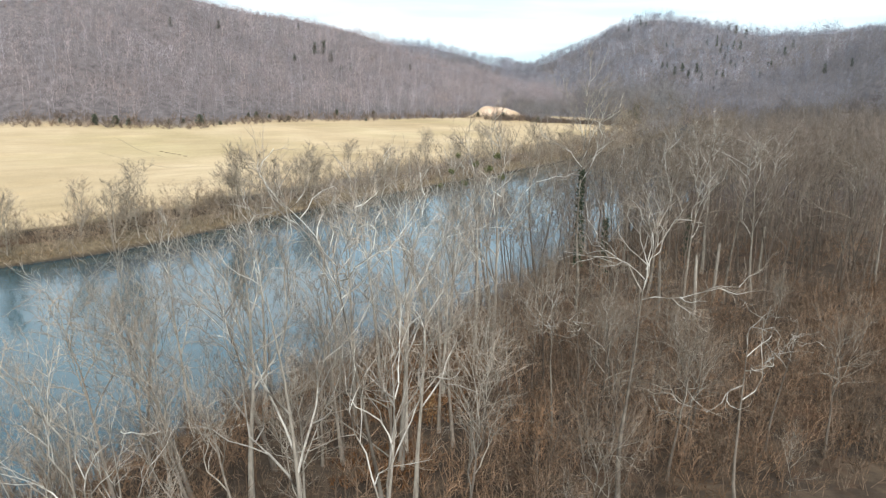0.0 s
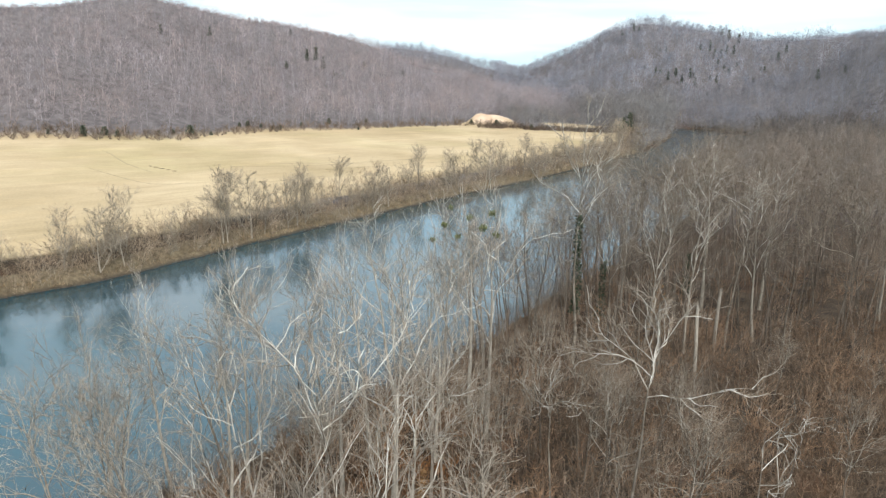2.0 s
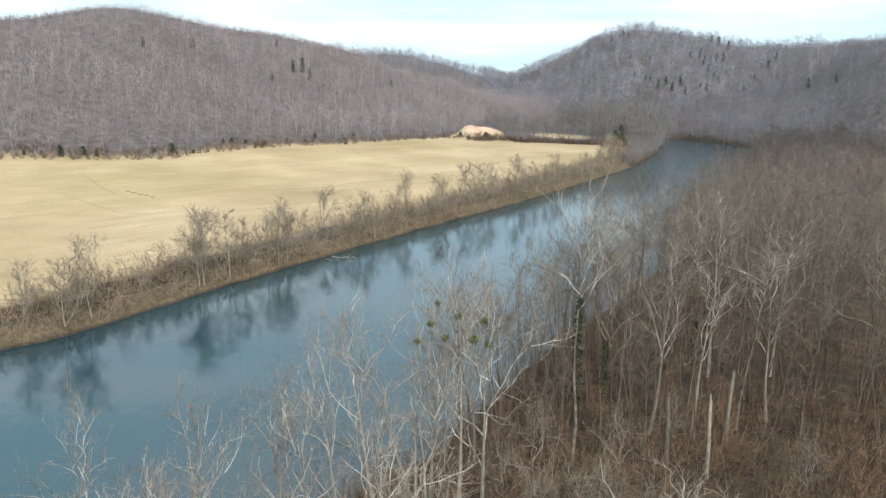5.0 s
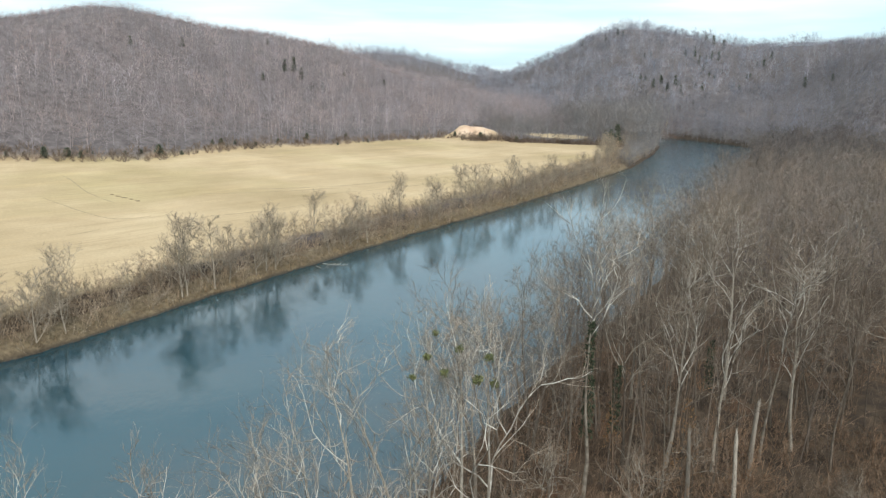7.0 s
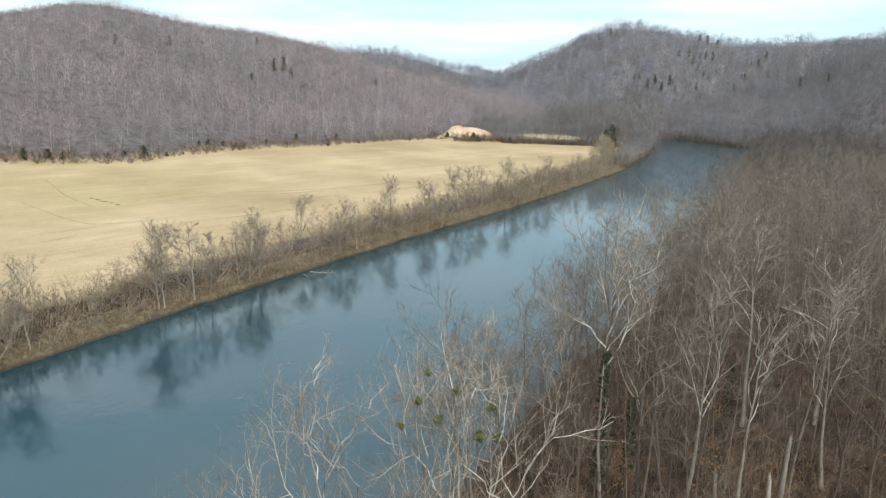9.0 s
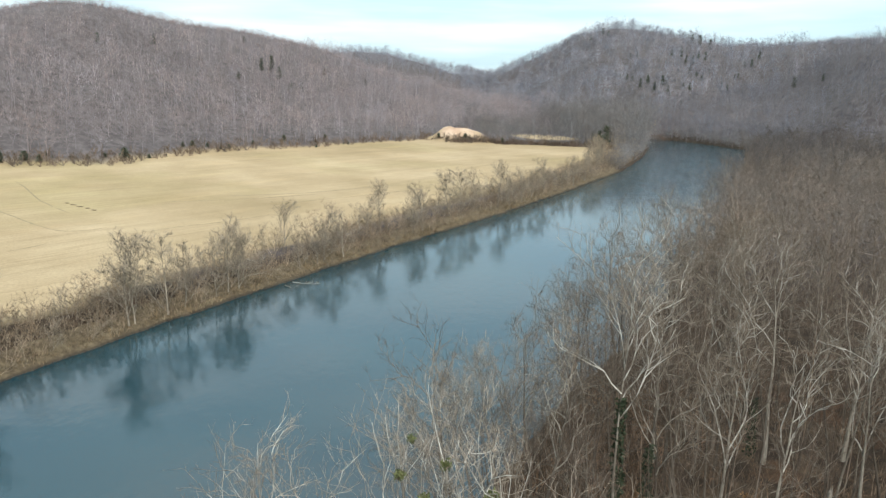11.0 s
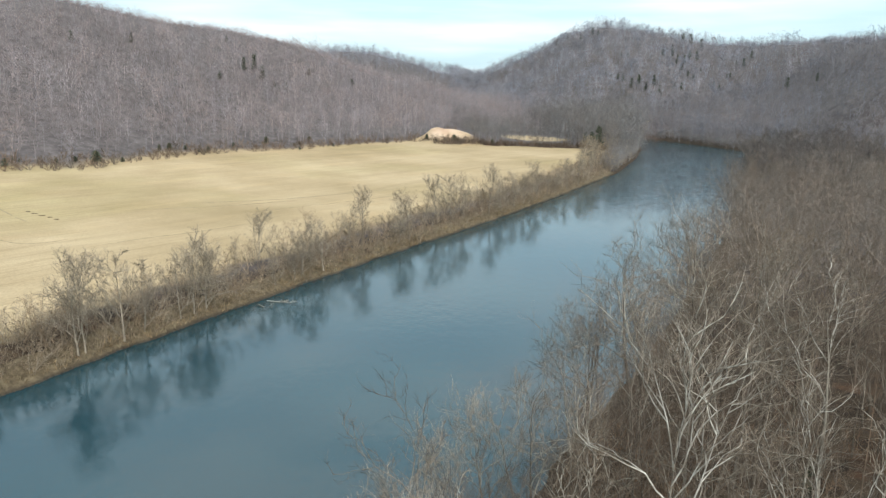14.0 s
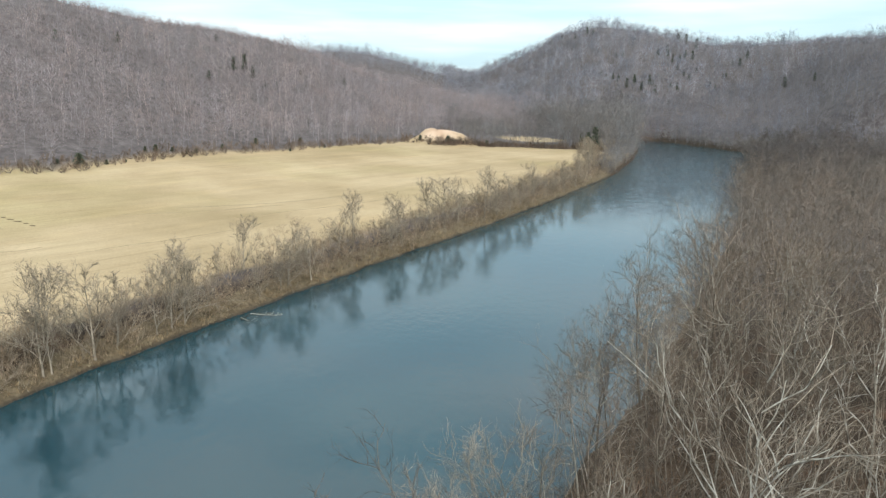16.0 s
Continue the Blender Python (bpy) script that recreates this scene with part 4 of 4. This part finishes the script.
bank_wood = wood_stuff("bank_woods", "thin leafless trees crowding the brushy bank of the field",
                       scatter(rng, (-110, 20, 215, 620), 5.5, lambda x, y: field_side(x, y) & (shore(x, y) > 1) & (shore(x, y) < 10 + np.clip(y - 330, 0, 80) * 0.2) & (rng.uniform(size=x.shape) < np.clip((y - 60) / 300, 0.5, 0.9))),
                       BANK_KINDS, BANKBRUSH, rng, (0.4, 1.15), stem_tone=1.3, bold=75, patch=15)

# ---- brush ----


SHRUBS = [shrub(400 + i, 2.6, 7, 8, 0.019) for i in range(8)]
scrub = wood_stuff("scrub", "tangled brown leafless scrub over the forest clearing", scatter(rng, (-45, -42, 75, 70), 1.5, lambda x, y: in_bottom(x, y) & (clearing(x, y) | ((shore(x, y) < 14) & (rng.uniform(size=x.shape) < 0.8)) | (rng.uniform(size=x.shape) < 0.25 + 0.3 * (y < 38))) & near_zone(x, y)),
                   SHRUBS, BRUSH, rng, (0.5, 1.6), "scrub", patch=9, patchy=0.5, hue=0.12, scale=lambda x, y: 1.05 + 0.42 * rolling(x, y, 10))
YOUNG = [simple_tree(360 + i, 13 + 1.5 * (i % 3), 0.075, 5, 80, 0.011, 0.2, 0.5, 0.09) for i in range(6)]
young_poles = wood_stuff("young_poles", "slim grey-brown young trees crowded under the forest crowns", scatter(rng, (-10, 8, 75, 96), 3.4, lambda x, y: in_bottom(x, y) & near_zone(x, y) & ~clearing(x, y) & (shore(x, y) > 5) & (y > 20) & (rng.uniform(size=x.shape) < 0.7)),
                         YOUNG, UNDER, rng, (0.6, 1.2), "saplings", lean=lambda x, y: (rng.normal(0, 0.04), rng.normal(0, 0.04)))
SAPLINGS = [simple_tree(380 + i, 6.5 + i % 3, 0.05, 6, 110, 0.0125, 0.36, 0.2, 0.12) for i in range(8)]
saplings = wood_stuff("saplings", "thin grey leafless saplings rising from the scrub", scatter(rng, (-40, -36, 70, 95), 2.9, lambda x, y: in_bottom(x, y) & near_zone(x, y) & (np.hypot(x + 2, y + 57) > 26) & ((clearing(x, y) & (rng.uniform(size=x.shape) < 0.62)) | ((shore(x, y) < 13) & (rng.uniform(size=x.shape) < 0.6)) | (rng.uniform(size=x.shape) < 0.24))),
                      SAPLINGS, THICKET, rng, (0.4, 1.2), "saplings", patch=10, patchy=0.5, hue=0.1, scale=lambda x, y: 1 + 0.6 * rolling(y, x, 11), lean=lambda x, y: (rng.normal(0, 0.2), rng.normal(0, 0.2)))
waterside = wood_stuff("waterside_brush", "tangled pale brush leaning over the near water's edge",
                       scatter(rng, (-45, -42, 60, 130), 2.0, lambda x, y: ~field_side(x, y) & (shore(x, y) > 0.1) & (shore(x, y) < 4.0)), SAPLINGS, THICKET, rng, (0.25, 0.75), "brush", patch=10, lean=out_over_water)
bank_brush = wood_stuff("bank_brush", "dense tan-brown brush along the river bank below the field",
                        scatter(rng, (-120, 20, 210, 620), 1.95, lambda x, y: field_side(x, y) & (shore(x, y) > 0.7) & (shore(x, y) < 13 + 3 * rolling(x, y, 18)) & (y < 400)), SHRUBS, BANKBRUSH, rng, (0.5, 1.7), "brush", scale=lambda x, y: (1 + 0.5 * rolling(x, y, 16)) * (1 + 0.15 * smooth((y - 200) / 60)), patch=14, lift=0.3)


LOW_KINDS = [shrub(430 + i, 2.5, 6, 7, 0.017) for i in range(6)]
edge_shrubs = wood_stuff("bank_shrubs", "low brown shrubs and dead stalks on the cut bank",
                         scatter(rng, (-110, 20, 200, 300), 1.45, lambda x, y: field_side(x, y) & (shore(x, y) > 0.5) & (shore(x, y) < 5.5)), LOW_KINDS, BANKBRUSH, rng, (0.4, 1.4), "brush", patch=9, lift=0.3)


def tussock(seed):
    rg = np.random.RandomState(seed)
    w = Wood()
    az, tilt = rg.uniform(0, 6.28, 9), rg.uniform(0.1, 1.0, 9)
    at = np.stack([rg.normal(0, 0.25, 9), rg.normal(0, 0.25, 9), np.full(9, -0.1)], 1)
    w.spikes(at, at + np.stack([np.cos(az) * np.sin(tilt), np.sin(az) * np.sin(tilt), np.cos(tilt)], 1) * rg.uniform(0.5, 1.0, (9, 1)), 0.07)
    return w.arrays()


STRAW = bark("dry_grass", (0.115, 0.085, 0.05), (0.285, 0.222, 0.135), tint=True)
bank_grass = wood_stuff("bank_grass", "tufts of dry tan grass hanging over the cut river bank",
                        scatter(rng, (-110, 20, 200, 260), 0.95, lambda x, y: field_side(x, y) & (shore(x, y) > 0.1) & (shore(x, y) < 1.7)), [tussock(800 + i) for i in range(5)], STRAW, rng, (0.6, 1.5), "grass", patch=9, lift=0.45)

RUST = bark("rust_grass", (0.16, 0.075, 0.028), (0.36, 0.18, 0.075), tint=True)


def rusty(x, y):
    """Patches of rust-coloured grass among the scrub."""
    spots = ((-4, 2, 5), (-1, 12, 4), (1, -20, 3), (-6, -9, 4))
    near = np.max([np.exp(-((x - a) ** 2 + (y - b) ** 2) / (r * r)) for a, b, r in spots], 0)
    return near * rng.uniform(0.5, 1, x.shape) > 0.35


rust_grass = wood_stuff("rust_grass", "patches of rust-brown dead grass between the scrub", scatter(rng, (-14, -32, 24, 22), 0.62, lambda x, y: in_bottom(x, y) & rusty(x, y)), [tussock(820 + i) for i in range(5)], RUST, rng, (0.5, 1.2), "grass", patch=6)
# ---- evergreens ----


def conifer(seed, tall, wide, tufts, size):
    """A cedar or pine: thin trunk and a ragged crown of needle tufts."""
    rg = np.random.RandomState(seed)
    t, c = Wood(), Wood()
    t.tube(bent(rg, (0, 0, -0.3), (0, 0, 1), tall * 0.9, 4, 0.1, 0.03), np.linspace(0.022 * tall, 0.01, 5), 5)
    h = rg.uniform(0.12, 1.0, tufts) ** 0.9
    az = rg.uniform(0, 6.28, tufts)
    out = wide * (1.02 - h) ** 0.45 * rg.uniform(0.25, 1.0, tufts)
    at = np.stack([np.cos(az) * out, np.sin(az) * out, h * tall], 1)
    way = np.stack([np.cos(az), np.sin(az), rg.uniform(-0.1, 0.9, tufts)], 1)
    c.spikes(at - way * size * 0.4, at + way * size, size * rg.uniform(0.3, 0.55, tufts))
    return t, c


def conifer_thing(name, woods, label, group):
    top = tagged(new(name), label, "tree", group)
    part("trunk", woods[0].mesh("trunk", BARK), top)
    part("crown", woods[1].mesh("crown", PINE, False), top, "dark green needles", "stuff")
    return top


CEDAR = Stand([conifer_thing("cedar", conifer(500 + i, 4.4 - 0.5 * i, 1.7, 260, 0.42), "dark green cedar bush at the edge of the field", "cedars along the field edge") for i in range(3)])
PINES = Stand([conifer_thing("pine", conifer(520 + i, 15.0, 3.4, 150, 1.3), "dark green pine among the bare hillside trees", "pines on the hills") for i in range(3)])
CEDARS = [(-157, 252, 1.0), (-146, 258, 0.9), (-139, 262, 1.15), (-121, 273, 1.1), (-116, 277, 0.9), (-110, 281, 1.05), (-98, 318, 1.1), (-95, 322, 1.0), (-90, 328, 0.9), (-74, 350, 0.8),
          (-62, 368, 0.9), (-44, 392, 0.7), (-30, 405, 0.6), (19, 446, 0.7), (35, 443, 1.1), (38, 442, 0.9), (44, 444, 0.8), (58, 446, 0.8), (88, 455, 1.0), (106, 400, 0.9), (103, 396, 0.7)]
for i, (x, y, s) in enumerate(CEDARS):
    CEDAR.plant(i, planted(x, y + 2.5, 80 * i, s * (0.55 + 0.2 * (i * 7 % 4))))
edge_rng = np.random.RandomState(31)
for i in range(11):
    q = edge_rng.uniform(-33, -4)
    r = float(knot(q, HILL_LEFT, 1)) + edge_rng.uniform(-4, 9)
    x, y = r * math.sin(radians(q)), r * math.cos(radians(q)) - 20
    CEDAR.plant(i, planted(x, y + 6 * float(rolling(x, y, 35)), 70 * i, edge_rng.uniform(0.35, 0.85)))
# azimuth and distance from the middle of the valley
HILL_PINES = [(-10.4, 500, 0.5), (-9.7, 512, 0.6), (-9.2, 505, 0.5), (-8.4, 502, 0.55), (-7.6, 508, 0.5), (-12.0, 470, 0.6), (-17.5, 470, 0.6), (-21.0, 440, 0.5), (-11.5, 545, 0.55), (-6.0, 560, 0.55),
              (-3.0, 600, 0.5), (20.6, 960, 1.3), (20.1, 975, 1.2), (21.3, 940, 1.0), (19.4, 930, 0.9), (18.8, 900, 0.8), (14.0, 1080, 0.9), (14.4, 1060, 0.8), (13.2, 1090, 0.8), (16.8, 780, 0.8),
              (17.3, 790, 1.0), (17.8, 770, 0.9), (18.3, 785, 0.9), (18.7, 760, 0.8), (16.2, 800, 0.8), (11.6, 1180, 0.9), (12.3, 1180, 0.9), (24.5, 830, 0.9), (26.8, 700, 0.8), (28.5, 660, 0.7), (14.1, 478, 1.1), (14.6, 474, 1.25), (13.7, 500, 0.9)]
for i, (q, r, s) in enumerate(HILL_PINES):
    PINES.plant(i, planted(r * math.sin(radians(q)), r * math.cos(radians(q)) - 20, 50 * i, s * (1.15 if r > 600 else 1.1)))

# clumps of pines on the mountain: azimuth, distance, size
for i, (q, r, s) in enumerate([(20.1, 843, 0.9), (20.6, 857, 1.0), (19.8, 863, 0.9), (18.1, 758, 0.7), (19.7, 747, 0.7), (15.4, 834, 0.8), (20.9, 804, 0.8), (16.0, 882, 0.7), (19.2, 722, 0.6), (22.6, 760, 0.7), (23.6, 790, 0.8)]):
    for k in range(3):
        q1, r1 = radians(q + (0.0, 0.45, -0.35)[(k + i) % 3]), r + 14 * ((k * 2 + i) % 3)
        PINES.plant(i + k, planted(r1 * math.sin(q1), r1 * math.cos(q1) - 20, 50 * i + 90 * k, s * (1.0, 0.7, 0.85)[k]))

# ---- dead poles, mistletoe, ivy ----


def broken_pole(seed, tall, r):
    """A dead trunk with a splintered top."""
    rg = np.random.RandomState(seed)
    w = Wood()
    pts = bent(rg, (0, 0, -0.4), (rg.normal(0, 0.02), rg.normal(0, 0.02), 1), tall, 6, 0.05, 0.02)
    w.tube(pts, r * np.array([1.3, 1.05, 1.0, 0.95, 0.9, 0.85, 0.7]), 8)
    for i in range(5):
        p = pts[-1] + np.array([math.cos(i * 1.26), math.sin(i * 1.26), 0]) * r * 0.45
        w.spikes([p - [0, 0, 0.3]], [p + [rg.normal(0, 0.05), rg.normal(0, 0.05), rg.uniform(0.2, 0.8)]], [r * 0.4])
    return w


for i, (x, y, top_z, r) in enumerate([(21.4, 23.1, 11.6, 0.2), (24.6, 21.0, 12.2, 0.2), (29.0, 28.0, 12.4, 0.22)]):
    g = float(land(x, y))
    ob = new("dead_pole", broken_pole(600 + i, top_z - g, r).mesh("dead_pole", DRIFT))
    ob.location = (x, y, g)
    tagged(ob, "bleached dead trunk broken off above the forest floor", "dead tree", "broken dead trunks")


def ball_of_leaves(seed, size, n):
    rg = np.random.RandomState(seed)
    w = Wood()
    u = rg.normal(size=(n, 3))
    u /= np.linalg.norm(u, axis=1, keepdims=True)
    c = u * size * rg.uniform(0.25, 1.0, (n, 1)) * np.array([1, 1, 0.85])
    w.leaves(c, rg, size * 0.42)
    stalk = Wood()
    for k in range(7):
        stalk.spikes([[0, 0, -size * 0.6]], [u[k] * size * 0.8], [0.03])
    return stalk, w


for i, (x, y, z, s) in enumerate([(2.2, 7.4, 23.6, 0.36), (1.4, 6.2, 22.6, 0.4), (-1.6, 12.9, 21.6, 0.36), (-0.4, 12.4, 20.6, 0.38), (0.6, 12.4, 22.4, 0.36), (-2.6, 12.2, 20.4, 0.32), (2.6, 7.6, 21.8, 0.34),
                                  (-1.0, 13.9, 23.0, 0.28)]):
    leaf_stalks, leaf_ball = ball_of_leaves(620 + i, s, 90)
    top = tagged(new("mistletoe"), "green clump of mistletoe growing in the bare tree crown", "mistletoe", "mistletoe clumps")
    top.location = (x, y, z)
    part("stem", leaf_stalks.mesh("stem", TWIG), top, kind="stuff")
    part("foliage", leaf_ball.mesh("foliage", MISTLE, False), top, kind="stuff")


def ivy_column(seed, tall, r, n):
    rg = np.random.RandomState(seed)
    w = Wood()
    h = rg.uniform(0, 1, n) ** 0.85
    az = rg.uniform(0, 6.28, n)
    rr = r * (1.25 - 0.7 * h) * rg.uniform(0.5, 1.0, n)
    w.leaves(np.stack([np.cos(az) * rr, np.sin(az) * rr, (0.38 + 0.62 * h) * tall], 1), rg, 0.3)
    return w


for i, (x, y, tall, n) in enumerate([(12.4, 24.0, 17.0, 420), (16.5, 30.0, 11.0, 260), (30.0, 42.0, 9.0, 160)]):
    ob = new("ivy", ivy_column(640 + i, tall, 0.5, n).mesh("ivy", IVY, False))
    ob.location = (x, y, float(land(x, y)))
    tagged(ob, "dark green ivy climbing a bare trunk", "ivy", "ivy on trunks")


def leafy_sapling(seed, tall, n):
    rg = np.random.RandomState(seed)
    t, c = Wood(), Wood()
    t.tube(bent(rg, (0, 0, -0.2), (0, 0, 1), tall, 4, 0.1, 0.05), np.linspace(0.07, 0.01, 5), 5)
    h = rg.uniform(0.25, 1, n)
    az = rg.uniform(0, 6.28, n)
    rr = tall * 0.22 * (1.1 - h) * rg.uniform(0.2, 1.2, n) + 0.1
    c.leaves(np.stack([np.cos(az) * rr, np.sin(az) * rr, h * tall], 1), rg, 0.22)
    return t, c


for i, (x, y, tall) in enumerate([(21.8, 25.6, 9.0), (17.0, 33.0, 6.0), (-3.0, -3.0, 3.0)]):
    t_wood, c_wood = leafy_sapling(660 + i, tall, 150)
    top = tagged(new("beech_sapling"), "slender young tree still holding withered orange leaves", "tree", "saplings with withered leaves")
    top.location = (x, y, float(land(x, y)))
    part("trunk", t_wood.mesh("trunk", BARK), top)
    part("foliage", c_wood.mesh("foliage", OAKLEAF, False), top, kind="stuff")

# ---- drift and earth at the field's side ----


def fallen_tree(seed, length, r):
    rg = np.random.RandomState(seed)
    w = Wood()
    stem = bent(rg, (0, 0, 0.15), (1, 0, 0.02), length, 7, 0.0, 0.05)
    w.tube(stem, np.linspace(r, 0.04, 8), 6)
    for k in range(16):
        p, d = along(stem, rg.uniform(0.35, 0.98))
        b = bent(rg, p, aside(rg, d, rg.uniform(0.5, 1.1)) * np.array([1, 1, 0.5]) + [0, 0, 0.15], length * rg.uniform(0.15, 0.35), 4, 0.0, 0.18)
        b[:, 2] = np.maximum(b[:, 2], -0.1)
        w.tube(b, np.linspace(r * 0.35, 0.015, 5), 4)
        for _ in range(5):
            q, e = along(b, rg.uniform(0.3, 0.95))
            w.spikes([q], [q + aside(rg, e, 0.7) * length * rg.uniform(0.05, 0.12)], [0.025])
    return w


for i, (x, y, z, a, L) in enumerate([(-25.2, 129.0, 0.12, -35, 6.0), (-24.0, 131.5, 0.1, -5, 4.5)]):
    ob = new("fallen_tree", fallen_tree(680 + i, L, 0.1).mesh("fallen_tree", DRIFT))
    ob.matrix_basis = pose(x, y, z, 0, 6, a)
    tagged(ob, "bleached fallen tree with bare branches lying in the river's edge", "fallen tree", "fallen trees at the water")


def clod(seed, length):
    rg = np.random.RandomState(seed)
    bm = bmesh.new()
    bmesh.ops.create_icosphere(bm, subdivisions=2, radius=1)
    for v in bm.verts:
        v.co = Vector((v.co.x * length / 2, v.co.y * 0.38, v.co.z * 0.16)) * (1 + 0.22 * rg.normal())
    me = bpy.data.meshes.new("earth_clod")
    bm.to_mesh(me)
    bm.free()
    me.materials.append(EARTH)
    return me


def earth_material():
    m, nt, b = shader("dug_earth", 0.98)
    nt.links.new(ramp(nt, noise_node(nt, 3, 5), [(0.3, (0.12, 0.09, 0.055)), (0.7, (0.24, 0.18, 0.11))]), b.inputs["Base Color"])
    bumped(nt, b, noise_node(nt, 9, 4), 0.7, 0.05)
    return m


EARTH = earth_material()


def wheel_track(corners, wide):
    """A shallow wheel rut draped over the field along a curved line."""
    c = np.array(corners, float)
    s = np.concatenate([[0], np.cumsum(np.hypot(*np.diff(c, axis=0).T))])
    u = np.arange(0, s[-1], 0.9)
    x, y = np.interp(u, s, c[:, 0]), np.interp(u, s, c[:, 1])
    for _ in range(30):
        x[1:-1], y[1:-1] = (x[:-2] + 2 * x[1:-1] + x[2:]) / 4, (y[:-2] + 2 * y[1:-1] + y[2:]) / 4
    tx, ty = np.gradient(x), np.gradient(y)
    n = np.hypot(tx, ty)
    v, f = [], []
    half = wide / 2 * (1 + 0.35 * rolling(x, y, 5)) * np.clip(np.minimum(u, s[-1] - u) / 4, 0.15, 1)
    for side, up in ((-1, -0.05), (-0.5, 0.07), (0.5, 0.05), (1, -0.05)):
        px, py = x - ty / n * half * side, y + tx / n * half * side
        v.append(np.stack([px, py, land(px, py) + up], 1))
    v = np.stack(v, 1).reshape(-1, 3)
    for i in range(len(x) - 1):
        for j in range(3):
            a = 4 * i + j
            f += [(a, a + 4, a + 5), (a, a + 5, a + 1)]
    return mesh_of("wheel_track", v, np.array(f), RUT)


def rut_material():
    m, nt, b = shader("worn_turf", 0.97)
    nt.links.new(ramp(nt, noise_node(nt, 0.9, 5), [(0.3, (0.235, 0.19, 0.105)), (0.7, (0.40, 0.305, 0.185))]), b.inputs["Base Color"])
    bumped(nt, b, noise_node(nt, 4, 4), 0.5, 0.05)
    return m


RUT = rut_material()
for corners, wide in (([(-112, 187), (-99, 175), (-90, 166), (-82, 160), (-77, 161), (-74, 167)], 0.5), ([(-124, 226), (-118, 219), (-104, 199), (-94, 188), (-90, 184)], 0.55), ([(-84, 139), (-80.5, 143), (-79.5, 148)], 0.6),
                      ([(-66, 159), (-58, 169), (-47, 178), (-36, 190)], 0.5), ([(-59, 218), (-42, 226), (-22, 240), (-4, 256)], 0.7), ([(-72, 205), (-50, 214), (-30, 228)], 0.5), ([(-40, 205), (-20, 222), (6, 246)], 0.5)):
    tagged(new("wheel_track", wheel_track(corners, wide)), "faint worn wheel track across the straw field", "track", "wheel tracks in the field")
for i in range(5):
    x, y = -96.0 + 2.6 * i, 197.0 - 1.9 * i + 0.5 * math.sin(3 * i)
    ob = new("earth_clod", clod(700 + i, 1.2 + 0.3 * (i % 3)))
    ob.matrix_basis = pose(x, y, float(land(x, y)) + 0.02, 0, 0, -8 + 6 * (i % 3))
    tagged(ob, "dark ridge of dug earth lying in the straw field", "earth", "dug earth in the field")
EDGE_KINDS = [shrub(390 + i, 3.0 + 0.5 * i, 9, 7, 0.05) for i in range(5)]
edge_brush = wood_stuff("edge_brush", "low grey-brown brush and young trees where the woods meet the field",
                        scatter(rng, (-200, 215, 130, 470), 3.5, lambda x, y: field_side(x, y) & (np.abs(polar(x, y)[0] - knot(polar(x, y)[1], HILL_LEFT, 1) - 6 * rolling(x, y, 35) - 2) < 7) & (polar(x, y)[1] > -36) & (polar(x, y)[1] < 3)), EDGE_KINDS, UNDER, rng, (0.45, 1.35), "brush", patch=14)
hedge = wood_stuff("hedge", "dark overgrown hedge between the two fields", scatter(rng, (24, 425, 125, 480), 1.5, lambda x, y: field_side(x, y) & (np.abs(y - (450 - 0.3 * np.clip(x - 85, 0, 40) - 0.25 * np.clip(62 - x, 0, 40))) < 3.0)), EDGE_KINDS, UNDER, rng, (0.4, 1.25), "hedge", patch=9)
mound_brush = wood_stuff("mound_brush", "ragged brown brush growing over the foot of the bare mound",
                         scatter(rng, (12, 440, 62, 462), 1.7, lambda x, y: (np.abs(y - 447 - 2.5 * rolling(x, y, 8)) < 3.5) | ((rolling(x, y, 5) > 0.35) & (x > 24))), EDGE_KINDS, UNDER, rng, (0.25, 0.75), "brush", patch=6)
